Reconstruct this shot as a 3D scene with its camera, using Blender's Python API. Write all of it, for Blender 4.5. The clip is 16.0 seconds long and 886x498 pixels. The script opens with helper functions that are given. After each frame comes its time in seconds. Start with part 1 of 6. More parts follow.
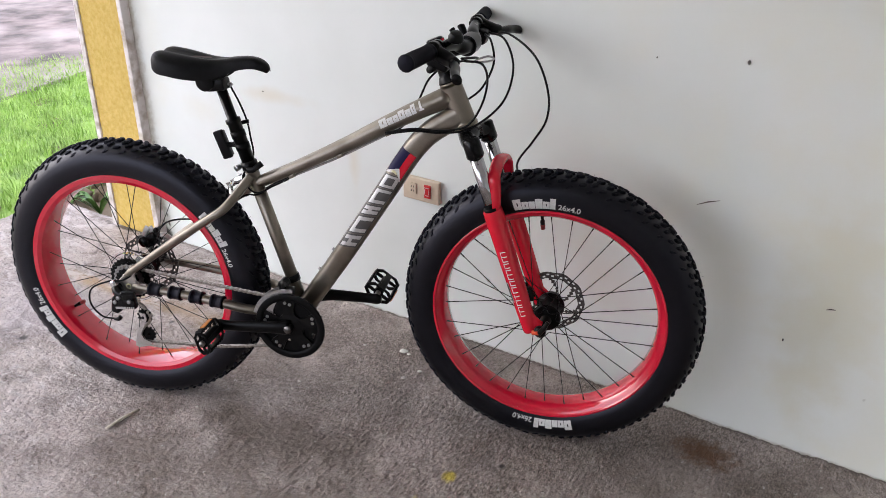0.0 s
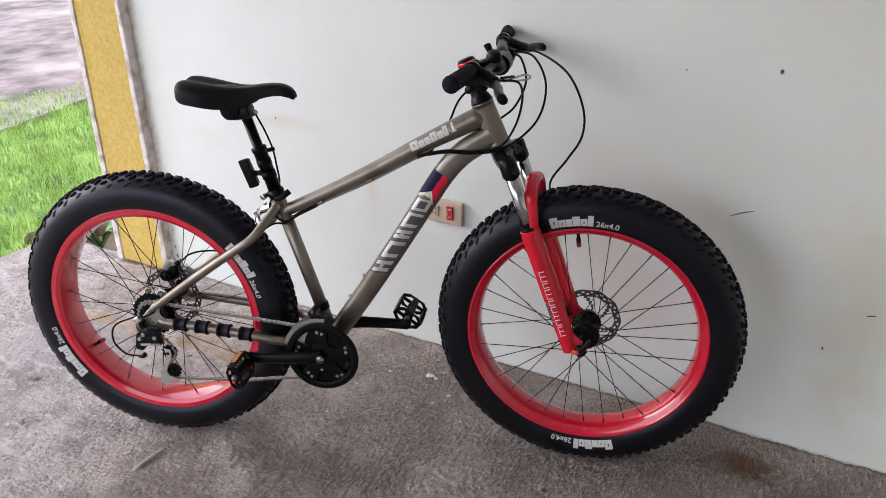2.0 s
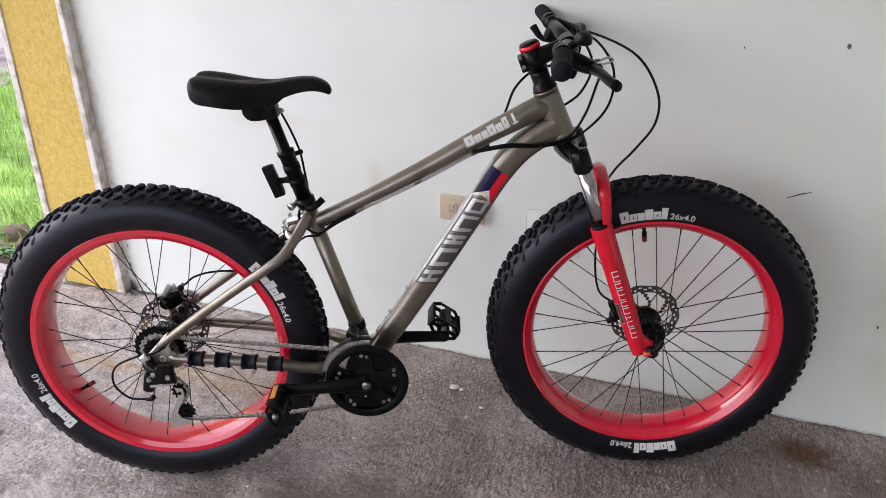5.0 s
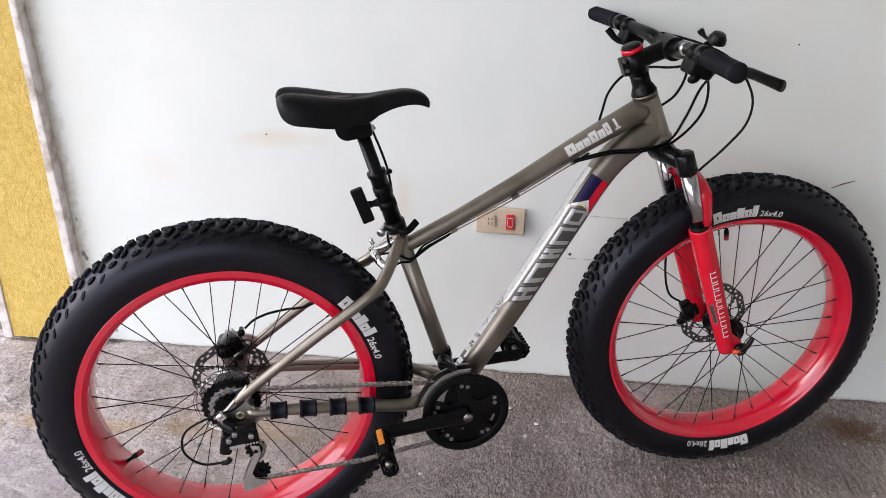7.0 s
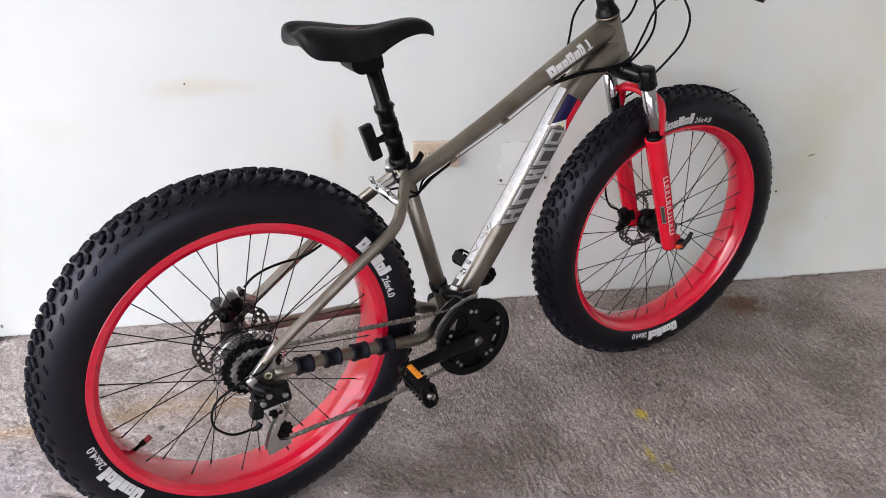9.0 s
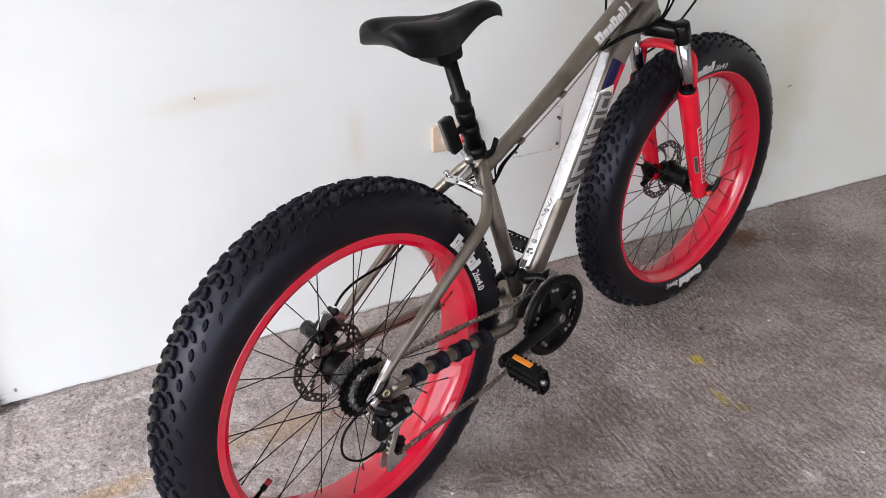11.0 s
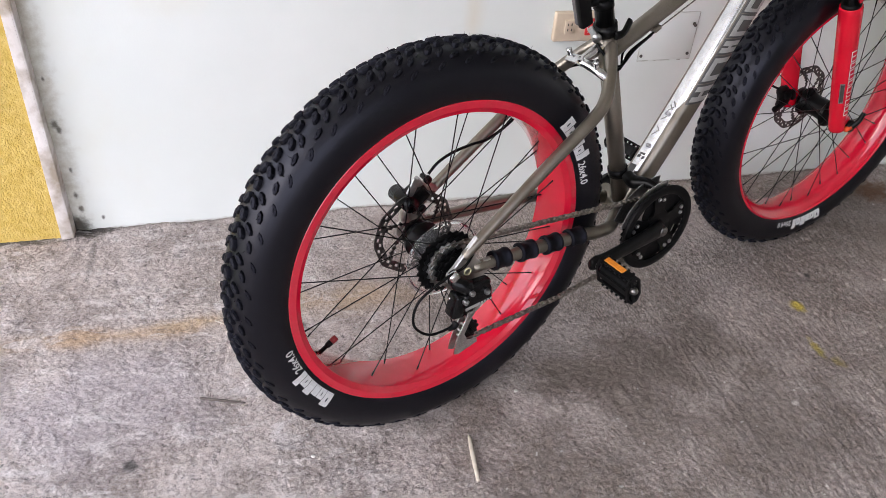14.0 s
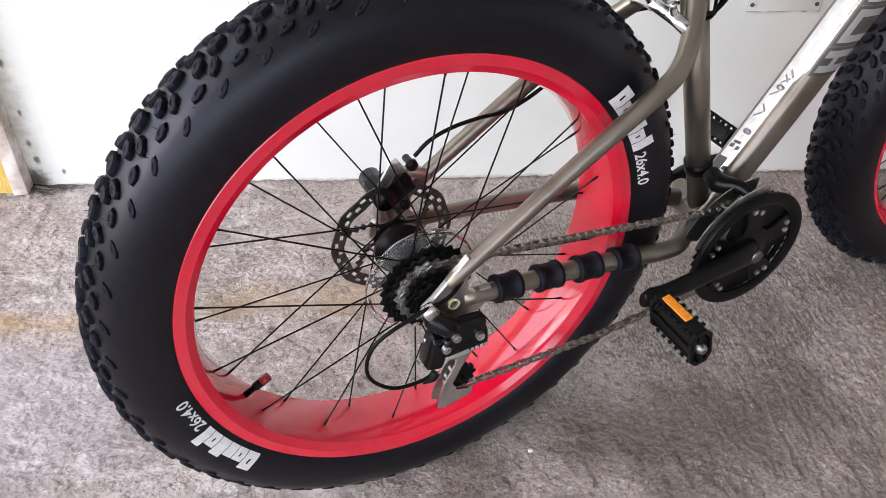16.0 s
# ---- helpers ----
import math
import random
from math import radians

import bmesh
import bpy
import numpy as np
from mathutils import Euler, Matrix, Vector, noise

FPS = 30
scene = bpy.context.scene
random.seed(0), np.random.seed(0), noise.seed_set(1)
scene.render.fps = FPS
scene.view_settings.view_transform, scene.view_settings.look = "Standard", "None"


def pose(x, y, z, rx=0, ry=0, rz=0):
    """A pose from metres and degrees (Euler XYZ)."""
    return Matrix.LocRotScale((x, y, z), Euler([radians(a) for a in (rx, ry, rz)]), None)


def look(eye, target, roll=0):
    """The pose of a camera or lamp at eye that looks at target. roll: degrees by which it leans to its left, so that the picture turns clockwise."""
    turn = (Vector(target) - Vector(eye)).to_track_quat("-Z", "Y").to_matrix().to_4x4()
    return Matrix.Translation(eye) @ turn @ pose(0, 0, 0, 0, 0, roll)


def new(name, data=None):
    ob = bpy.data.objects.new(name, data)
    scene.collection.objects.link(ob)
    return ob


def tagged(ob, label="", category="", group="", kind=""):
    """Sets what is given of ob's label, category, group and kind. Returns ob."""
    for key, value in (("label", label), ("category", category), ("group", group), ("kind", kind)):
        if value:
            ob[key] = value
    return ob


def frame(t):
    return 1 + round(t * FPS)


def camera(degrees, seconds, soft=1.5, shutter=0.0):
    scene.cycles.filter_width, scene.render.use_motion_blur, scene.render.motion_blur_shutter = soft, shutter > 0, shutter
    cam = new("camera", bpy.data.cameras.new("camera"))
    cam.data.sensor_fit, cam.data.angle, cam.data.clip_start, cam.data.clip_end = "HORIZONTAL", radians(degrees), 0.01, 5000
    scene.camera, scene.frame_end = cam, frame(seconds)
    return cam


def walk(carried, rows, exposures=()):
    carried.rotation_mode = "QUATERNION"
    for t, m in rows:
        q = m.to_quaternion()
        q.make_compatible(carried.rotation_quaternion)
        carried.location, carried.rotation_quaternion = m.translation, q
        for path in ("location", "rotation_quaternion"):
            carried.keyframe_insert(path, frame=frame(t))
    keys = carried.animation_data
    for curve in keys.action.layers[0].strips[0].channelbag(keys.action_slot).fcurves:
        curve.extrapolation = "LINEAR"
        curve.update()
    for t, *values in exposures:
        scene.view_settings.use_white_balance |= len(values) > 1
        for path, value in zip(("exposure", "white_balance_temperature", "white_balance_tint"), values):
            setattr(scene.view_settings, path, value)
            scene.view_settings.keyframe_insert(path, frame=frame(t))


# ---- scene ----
cam = camera(58.6, 16.0, soft=0.85)
PATH = [
    (0, (1.6893, -1.8133, 1.3928), (0.9850, -0.6809, 0.7061), -0.02),
    (0.5, (1.6389, -1.8268, 1.3943), (0.9397, -0.6809, 0.7250), -0.22),
    (1, (1.6051, -1.8390, 1.3885), (0.9276, -0.6675, 0.7414), -0.51),
    (1.5, (1.5825, -1.8432, 1.3842), (0.9288, -0.6621, 0.7303), -0.96),
    (2, (1.5626, -1.8528, 1.3879), (0.8827, -0.6870, 0.7332), -1.59),
    (2.5, (1.5266, -1.8328, 1.3793), (0.8705, -0.6533, 0.7248), -1.20),
    (3, (1.4695, -1.8310, 1.3676), (0.8354, -0.6435, 0.7060), -1.78),
    (3.5, (1.3779, -1.8258, 1.3479), (0.7760, -0.6200, 0.6893), -2.20),
    (4, (1.2958, -1.8250, 1.3544), (0.6969, -0.6211, 0.6896), -2.13),
    (4.2, (1.2700, -1.8219, 1.3568), (0.6785, -0.6167, 0.6876), -1.93),
    (6.3, (0.8080, -1.9130, 1.3475), (0.5510, -0.6023, 0.6647), -0.06),
    (6.5, (0.7479, -1.9087, 1.3337), (0.4962, -0.5902, 0.6642), 0.14),
    (7, (0.5976, -1.8797, 1.3379), (0.4170, -0.5531, 0.6615), 0.17),
    (7.5, (0.4854, -1.8792, 1.3234), (0.3827, -0.5467, 0.6422), 1.21),
    (8, (0.3113, -1.9033, 1.3091), (0.4455, -0.5964, 0.5852), 2.86),
    (8.5, (0.1811, -1.9368, 1.2985), (0.4143, -0.6583, 0.5495), 2.25),
    (8.7, (0.1484, -1.9278, 1.2924), (0.3985, -0.6501, 0.5473), 2.58),
    (10.8, (-0.2283, -1.7203, 1.3163), (0.2879, -0.5565, 0.5232), -1.47),
    (11, (-0.2539, -1.7252, 1.3097), (0.2320, -0.5514, 0.5120), -1.21),
    (11.5, (-0.2677, -1.7501, 1.3047), (0.0858, -0.5398, 0.4923), -0.92),
    (12, (-0.2604, -1.7566, 1.2893), (0.0289, -0.5540, 0.4406), 0.86),
    (12.5, (-0.2519, -1.7516, 1.2737), (0.0303, -0.5936, 0.3631), 2.29),
    (13, (-0.2490, -1.7444, 1.2623), (0.0483, -0.6083, 0.3292), 2.91),
    (13.5, (-0.2553, -1.7269, 1.2352), (0.0591, -0.5776, 0.3239), 3.78),
    (14, (-0.2658, -1.6962, 1.1946), (0.0492, -0.5535, 0.2754), 4.08),
    (14.5, (-0.2516, -1.6470, 1.1664), (0.0648, -0.5086, 0.2423), 3.56),
    (15, (-0.1678, -1.5180, 1.1145), (0.1044, -0.3982, 0.1542), 3.25),
    (15.5, (-0.0694, -1.4076, 1.0764), (0.1336, -0.3043, 0.0807), 3.51),
    (16, (-0.0483, -1.3535, 1.0126), (0.0908, -0.2445, 0.0123), 3.23),
]
walk(cam, [(t, look(eye, target, roll)) for t, eye, target, roll in PATH], exposures=[(0.0, 1.17), (1.0, 1.14), (2.5, 1.07), (4.0, 1.12), (7.0, 1.27), (11.0, 1.29), (12.0, 1.12), (14.5, 1.2), (15.0, 1.22), (16.0, 1.52)])

# ---- world and sun ----
SUN_ELEV, SUN_TURN = 26.8, 246.0
world = bpy.data.worlds.new("sky")
scene.world = world
world.use_nodes = True
wn, wl = world.node_tree.nodes, world.node_tree.links
sky = wn.new("ShaderNodeTexSky")
sky.sky_type = "NISHITA"
sky.sun_disc = False
sky.sun_elevation, sky.sun_rotation = radians(SUN_ELEV), radians(SUN_TURN)
sky.air_density, sky.dust_density, sky.ozone_density = 1.0, 4.0, 1.0
cloud = wn.new("ShaderNodeMixRGB")
cloud.inputs[0].default_value = 0.75
cloud.inputs[2].default_value = (10.6, 10.9, 12.9, 1)
wl.new(sky.outputs[0], cloud.inputs[1])
wl.new(cloud.outputs[0], wn["Background"].inputs[0])
wn["Background"].inputs[1].default_value = 0.13
sun_data = bpy.data.lights.new("sun", "SUN")
sun_data.energy, sun_data.angle, sun_data.color = 0.55, radians(40), (0.86, 0.9, 1.0)
sun = new("sun", sun_data)
sun.matrix_world = look((-5.6, -2.5, 3.1), (0, 0, 0))


# ---- materials ----
def material(name, color, rough=0.6, metal=0.0, color2=None, scale=20.0, detail=6.0, bump=0.0, bump_scale=60.0, coat=0.0, spec=0.5, blotch=None, blotch_scale=3.0, rough_var=0.0):
    """A node material: base colour varied at two scales, with fine relief."""
    m = bpy.data.materials.new(name)
    m.use_nodes = True
    n, l = m.node_tree.nodes, m.node_tree.links
    p = n["Principled BSDF"]
    p.inputs["Base Color"].default_value = (*color, 1)
    p.inputs["Roughness"].default_value, p.inputs["Metallic"].default_value = rough, metal
    p.inputs["Coat Weight"].default_value = coat
    p.inputs["Coat Roughness"].default_value = 0.12
    p.inputs["Specular IOR Level"].default_value = spec
    tc = n.new("ShaderNodeTexCoord")
    last = None
    if color2:
        t = n.new("ShaderNodeTexNoise")
        t.inputs["Scale"].default_value, t.inputs["Detail"].default_value = scale, detail
        l.new(tc.outputs["Object"], t.inputs["Vector"])
        r = n.new("ShaderNodeValToRGB")
        r.color_ramp.elements[0].position, r.color_ramp.elements[1].position = 0.32, 0.68
        r.color_ramp.elements[0].color, r.color_ramp.elements[1].color = (*color, 1), (*color2, 1)
        l.new(t.outputs[0], r.inputs[0])
        last = r.outputs[0]
        if blotch:
            t2 = n.new("ShaderNodeTexNoise")
            t2.inputs["Scale"].default_value, t2.inputs["Detail"].default_value = blotch_scale, 4
            l.new(tc.outputs["Object"], t2.inputs["Vector"])
            r2 = n.new("ShaderNodeValToRGB")
            r2.color_ramp.elements[0].position, r2.color_ramp.elements[1].position = 0.45, 0.7
            l.new(t2.outputs[0], r2.inputs[0])
            mx = n.new("ShaderNodeMixRGB")
            l.new(r2.outputs[0], mx.inputs[0])
            l.new(last, mx.inputs[1])
            mx.inputs[2].default_value = (*blotch, 1)
            last = mx.outputs[0]
        l.new(last, p.inputs["Base Color"])
        if rough_var:
            mr = n.new("ShaderNodeMapRange")
            mr.inputs["To Min"].default_value, mr.inputs["To Max"].default_value = rough - rough_var, rough + rough_var
            l.new(t.outputs[0], mr.inputs[0])
            l.new(mr.outputs[0], p.inputs["Roughness"])
    if bump:
        b = n.new("ShaderNodeTexNoise")
        b.inputs["Scale"].default_value, b.inputs["Detail"].default_value = bump_scale, 8
        l.new(tc.outputs["Object"], b.inputs["Vector"])
        bp = n.new("ShaderNodeBump")
        bp.inputs["Strength"].default_value, bp.inputs["Distance"].default_value = 1.0, bump
        l.new(b.outputs[0], bp.inputs["Height"])
        l.new(bp.outputs[0], p.inputs["Normal"])
    return m


M_FRAME = material("champagne_paint", (0.2, 0.178, 0.147), 0.32, 0.8, (0.25, 0.223, 0.182), 900, coat=0.15, blotch=(0.155, 0.136, 0.106), blotch_scale=14)
M_RED = material("red_paint", (0.6, 0.006, 0.024), 0.18, 0.0, (0.64, 0.009, 0.028), 30, spec=0.5)
M_RIM = material("red_anodised_rim", (0.55, 0.004, 0.026), 0.13, 0.0, (0.61, 0.006, 0.032), 30, spec=0.5, coat=0.6)
M_RIM.node_tree.nodes["Principled BSDF"].inputs["Coat Roughness"].default_value = 0.04
M_RIM.node_tree.nodes["Principled BSDF"].inputs["Coat IOR"].default_value = 1.6
M_RUBBER = material("tyre_rubber", (0.002, 0.002, 0.003), 0.36, 0.0, (0.0035, 0.0035, 0.005), 60, bump=0.0002, bump_scale=700, spec=0.33)
M_RUBBER.node_tree.nodes["Principled BSDF"].inputs["Specular Tint"].default_value = (0.84, 0.85, 1.0, 1)
M_TREAD = material("tread_rubber", (0.0025, 0.0025, 0.003), 0.6, 0.0, (0.005, 0.005, 0.0054), 90, bump=0.0003, bump_scale=700, spec=0.23)
M_TREAD.node_tree.nodes["Principled BSDF"].inputs["Specular Tint"].default_value = (0.68, 0.7, 1.0, 1)
M_BLACK = material("black_anodised", (0.003, 0.003, 0.0033), 0.28, 0.0, (0.005, 0.005, 0.005), 80, spec=0.14)
M_PLASTIC = material("black_plastic", (0.0035, 0.0035, 0.004), 0.4, 0.0, (0.005, 0.005, 0.005), 120, spec=0.1)
M_DROP = material("forged_aluminium", (0.38, 0.36, 0.33), 0.3, 0.9, (0.5, 0.48, 0.45), 90, bump=0.0006, bump_scale=60)
M_CHROME = material("polished_steel", (0.46, 0.46, 0.48), 0.07, 1.0)
M_GLOSS = material("glossy_black_paint", (0.003, 0.003, 0.0035), 0.2, 0.0, (0.005, 0.005, 0.005), 60, spec=0.2)
M_DISC = material("dull_grey_steel", (0.16, 0.155, 0.15), 0.38, 1.0, (0.26, 0.25, 0.24), 200)
M_ROTOR = material("dark_rotor_steel", (0.07, 0.066, 0.063), 0.42, 0.9, (0.13, 0.125, 0.12), 200)
M_STEEL = material("brushed_steel", (0.36, 0.36, 0.36), 0.32, 1.0, (0.5, 0.5, 0.5), 200)
M_SILVER = material("silver_face", (0.55, 0.55, 0.56), 0.22, 0.9, (0.7, 0.7, 0.7), 80)
M_PEARL = material("pearl_print", (0.44, 0.44, 0.43), 0.3, 0.7, (0.52, 0.52, 0.51), 200)
M_WHITEINK = material("pale_grey_print", (0.55, 0.55, 0.54), 0.5, 0.0, (0.66, 0.66, 0.65), 300)
M_CREAM = material("aged_cream_plastic", (0.6, 0.5, 0.38), 0.4, 0.0, (0.55, 0.45, 0.34), 60)
M_VINYLRED = material("dull_red_vinyl", (0.05, 0.007, 0.009), 0.5, 0.0, (0.03, 0.006, 0.007), 60)
M_SWITCH = material("red_switch_plastic", (0.6, 0.025, 0.03), 0.3)
M_AMBERRED = material("orange_tab", (0.6, 0.06, 0.01), 0.4)
M_GAP = material("dark_joint_dirt", (0.06, 0.055, 0.05), 0.9, 0.0, (0.12, 0.11, 0.1), 200)
M_JOINT = material("greyish_joint_filler", (0.42, 0.42, 0.38), 0.9, 0.0, (0.7, 0.72, 0.69), 60)
M_NAVY = material("navy_print", (0.008, 0.006, 0.045), 0.45, spec=0.2)
M_YELLOWINK = material("pale_yellow_print", (0.72, 0.68, 0.42), 0.5)
M_DARKINK = material("dark_grey_print", (0.08, 0.078, 0.075), 0.4, 0.4)
M_AMBER = material("amber_reflector", (0.5, 0.15, 0.008), 0.3, 0.0, (0.66, 0.24, 0.02), 250, bump=0.001, bump_scale=400)
M_GREYCAST = material("cast_aluminium", (0.6, 0.6, 0.6), 0.22, 1.0, (0.7, 0.7, 0.7), 100)
M_LEAF = material("weed_leaf", (0.06, 0.16, 0.03), 0.5, 0.0, (0.12, 0.26, 0.05), 40)
M_STRAW = material("dry_straw", (0.46, 0.41, 0.33), 0.8, 0.0, (0.6, 0.55, 0.47), 90)
M_GLUE = material("pale_mortar_crumb", (0.62, 0.6, 0.56), 0.8, 0.0, (0.72, 0.7, 0.66), 200, bump=0.001, bump_scale=300)
M_TWIG = material("grey_twig", (0.07, 0.055, 0.05), 0.8, 0.0, (0.12, 0.1, 0.085), 90)
M_CLEAR = bpy.data.materials.new("clear_plastic")
M_CLEAR.use_nodes = True
_p = M_CLEAR.node_tree.nodes["Principled BSDF"]
_p.inputs["Transmission Weight"].default_value, _p.inputs["Roughness"].default_value, _p.inputs["IOR"].default_value = 0.98, 0.05, 1.22
_p.inputs["Base Color"].default_value = (0.92, 0.92, 0.92, 1)


def surface(name, rough):
    """A bare material with its node tree, shader and position."""
    m = bpy.data.materials.new(name)
    m.use_nodes = True
    n, l = m.node_tree.nodes, m.node_tree.links
    p = n["Principled BSDF"]
    p.inputs["Roughness"].default_value = rough
    return m, n, l, p, n.new("ShaderNodeTexCoord").outputs["Object"]


def noise_tex(n, l, vec, scale, detail=6.0, stretch=None, rough=0.55, distort=0.0):
    t = n.new("ShaderNodeTexNoise")
    t.inputs["Scale"].default_value, t.inputs["Detail"].default_value = scale, detail
    t.inputs["Roughness"].default_value, t.inputs["Distortion"].default_value = rough, distort
    if stretch:
        v = n.new("ShaderNodeVectorMath")
        v.operation = "MULTIPLY"
        v.inputs[1].default_value = stretch
        l.new(vec, v.inputs[0])
        vec = v.outputs[0]
    l.new(vec, t.inputs["Vector"])
    return t.outputs[0]


def span(n, l, value, a, b, lo=0.0, hi=1.0):
    r = n.new("ShaderNodeMapRange")
    r.interpolation_type = "SMOOTHSTEP"
    for k, v in enumerate((a, b, lo, hi)):
        r.inputs[k + 1].default_value = v
    l.new(value, r.inputs[0])
    return r.outputs[0]


def times(n, l, a, b, op="MULTIPLY"):
    m = n.new("ShaderNodeMath")
    m.operation = op
    for k, v in enumerate((a, b)):
        if isinstance(v, (int, float)):
            m.inputs[k].default_value = v
        else:
            l.new(v, m.inputs[k])
    return m.outputs[0]


def mixed(n, l, factor, under, over):
    m = n.new("ShaderNodeMixRGB")
    for k, v in enumerate((factor, under, over)):
        if isinstance(v, tuple):
            m.inputs[k].default_value = (*v, 1)
        elif isinstance(v, float):
            m.inputs[k].default_value = v
        else:
            l.new(v, m.inputs[k])
    return m.outputs[0]


def stain_or_shade(n, l, vec, last, centre, radii, color, strength, ragged, edge=0.2):
    """Lays one ragged ellipse, a mark or painted shade, over the colour so far."""
    d = n.new("ShaderNodeVectorMath")
    d.operation = "SUBTRACT"
    d.inputs[1].default_value = centre
    l.new(vec, d.inputs[0])
    q = n.new("ShaderNodeVectorMath")
    q.operation = "DIVIDE"
    q.inputs[1].default_value = radii
    l.new(d.outputs[0], q.inputs[0])
    e = n.new("ShaderNodeVectorMath")
    e.operation = "LENGTH"
    l.new(q.outputs[0], e.inputs[0])
    far = times(n, l, e.outputs["Value"], times(n, l, ragged, 1.6), "ADD")
    return mixed(n, l, span(n, l, far, 1.8, 1.8 - 1.3 + edge, 0.0, strength), last, color)


# brushed concrete: strokes along y, trowelled and paler towards the opening, some shade painted in
M_CONCRETE, n, l, p, vec = surface("brushed_concrete", 0.85)
grain = noise_tex(n, l, vec, 130, 5, rough=0.85)
pits = noise_tex(n, l, vec, 58, 7, rough=0.8)
stroke = noise_tex(n, l, vec, 1.0, 5, (260, 75, 1), rough=0.8, distort=0.1)
grit = noise_tex(n, l, vec, 165, 5, rough=0.75)
lump = noise_tex(n, l, vec, 20, 6, rough=0.72)
cloudy = noise_tex(n, l, vec, 3.6, 7, rough=0.68)
big = noise_tex(n, l, vec, 1.3, 3)
sx = n.new("ShaderNodeSeparateXYZ")
l.new(vec, sx.inputs[0])
brushed = span(n, l, times(n, l, sx.outputs[0], times(n, l, big, 1.6), "ADD"), 0.75, 1.25)
worn = span(n, l, noise_tex(n, l, vec, 2.6, 5, rough=0.65), 0.38, 0.6, 0.3, 1.0)
brushed = times(n, l, brushed, times(n, l, worn, span(n, l, times(n, l, sx.outputs[1], times(n, l, big, 0.4), "ADD"), -0.62, -0.28, 0.45, 1.0)))
scuff = noise_tex(n, l, vec, 9, 8, rough=0.78, distort=0.6)
col = mixed(n, l, span(n, l, cloudy, 0.4, 0.6), (0.42, 0.357, 0.33), (0.65, 0.568, 0.535))
col = mixed(n, l, span(n, l, lump, 0.5, 0.62, 0.0, 0.6), col, (0.68, 0.615, 0.60))
darker = mixed(n, l, span(n, l, stroke, 0.455, 0.545), (0.15, 0.122, 0.105), (0.58, 0.49, 0.44))
col = mixed(n, l, times(n, l, brushed, 0.92), col, darker)
col = mixed(n, l, span(n, l, scuff, 0.52, 0.64, 0.0, 0.5), col, (0.215, 0.172, 0.14))
col = mixed(n, l, span(n, l, scuff, 0.46, 0.36, 0.0, 0.45), col, (0.64, 0.565, 0.54))
col = mixed(n, l, span(n, l, grain, 0.53, 0.61, 0.0, 0.5), col, (0.16, 0.132, 0.12))
col = mixed(n, l, span(n, l, grit, 0.54, 0.62, 0.0, 0.45), col, (0.12, 0.1, 0.09))
col = mixed(n, l, span(n, l, grit, 0.45, 0.37, 0.0, 0.45), col, (0.74, 0.67, 0.64))
col = mixed(n, l, span(n, l, pits, 0.57, 0.63, 0.0, 0.75), col, (0.075, 0.065, 0.06))
col = mixed(n, l, span(n, l, pits, 0.43, 0.37, 0.0, 0.75), col, (0.70, 0.63, 0.61))
ragged = noise_tex(n, l, vec, 7, 5)
col = stain_or_shade(n, l, vec, col, (-0.63, -0.59, 0), (0.33, 0.2, 9), (0.47, 0.425, 0.46), 0.5, ragged, 0.5)
col = stain_or_shade(n, l, vec, col, (-0.62, -0.39, 0), (0.42, 0.042, 9), (0.55, 0.36, 0.19), 0.7, ragged)
col = stain_or_shade(n, l, vec, col, (-0.43, -0.375, 0), (0.17, 0.04, 9), (0.55, 0.37, 0.17), 0.7, ragged)
col = stain_or_shade(n, l, vec, col, (-0.585, -0.383, 0), (0.055, 0.012, 9), (0.78, 0.66, 0.55), 0.7, ragged)
col = stain_or_shade(n, l, vec, col, (-0.18, -0.355, 0), (0.36, 0.07, 9), (0.46, 0.32, 0.18), 0.65, ragged)
fine = noise_tex(n, l, vec, 38, 5, rough=0.7)
col = stain_or_shade(n, l, vec, col, (-0.715, -0.008, 0), (0.1, 0.035, 9), (0.03, 0.025, 0.02), 0.9, fine, 0.7)
col = stain_or_shade(n, l, vec, col, (-0.88, -0.03, 0), (0.25, 0.022, 9), (0.07, 0.06, 0.045), 0.8, fine, 0.8)
col = stain_or_shade(n, l, vec, col, (-0.68, -0.12, 0), (0.012, 0.11, 9), (0.09, 0.075, 0.065), 0.45, fine, 0.6)
col = stain_or_shade(n, l, vec, col, (0.921, -0.552, 0), (0.022, 0.028, 9), (0.75, 0.6, 0.1), 1.0, fine, 0.6)
col = stain_or_shade(n, l, vec, col, (0.886, -0.682, 0), (0.016, 0.04, 9), (0.7, 0.56, 0.11), 0.95, fine, 0.55)
col = stain_or_shade(n, l, vec, col, (0.908, -0.732, 0), (0.02, 0.022, 9), (0.7, 0.56, 0.11), 0.85, fine, 0.5)
# shade under and in front of the bicycle, painted as two dark brown patches
col = stain_or_shade(n, l, vec, col, (0.44, -0.67, 0), (0.5, 0.19, 9), (0.125, 0.095, 0.075), 0.75, ragged, 0.3)
col = stain_or_shade(n, l, vec, col, (0.28, -0.9, 0), (0.55, 0.3, 9), (0.185, 0.15, 0.125), 0.6, ragged, 0.2)
# painted falloff: the floor dims to the right, far from the opening
col = stain_or_shade(n, l, vec, col, (1.4, -0.36, 0), (0.8, 0.5, 9), (0.15, 0.125, 0.105), 0.55, ragged, 0.0)
broad = noise_tex(n, l, vec, 2.1, 4, rough=0.6)
col = mixed(n, l, span(n, l, broad, 0.5, 0.66, 0.0, 0.4), col, (0.19, 0.155, 0.14))
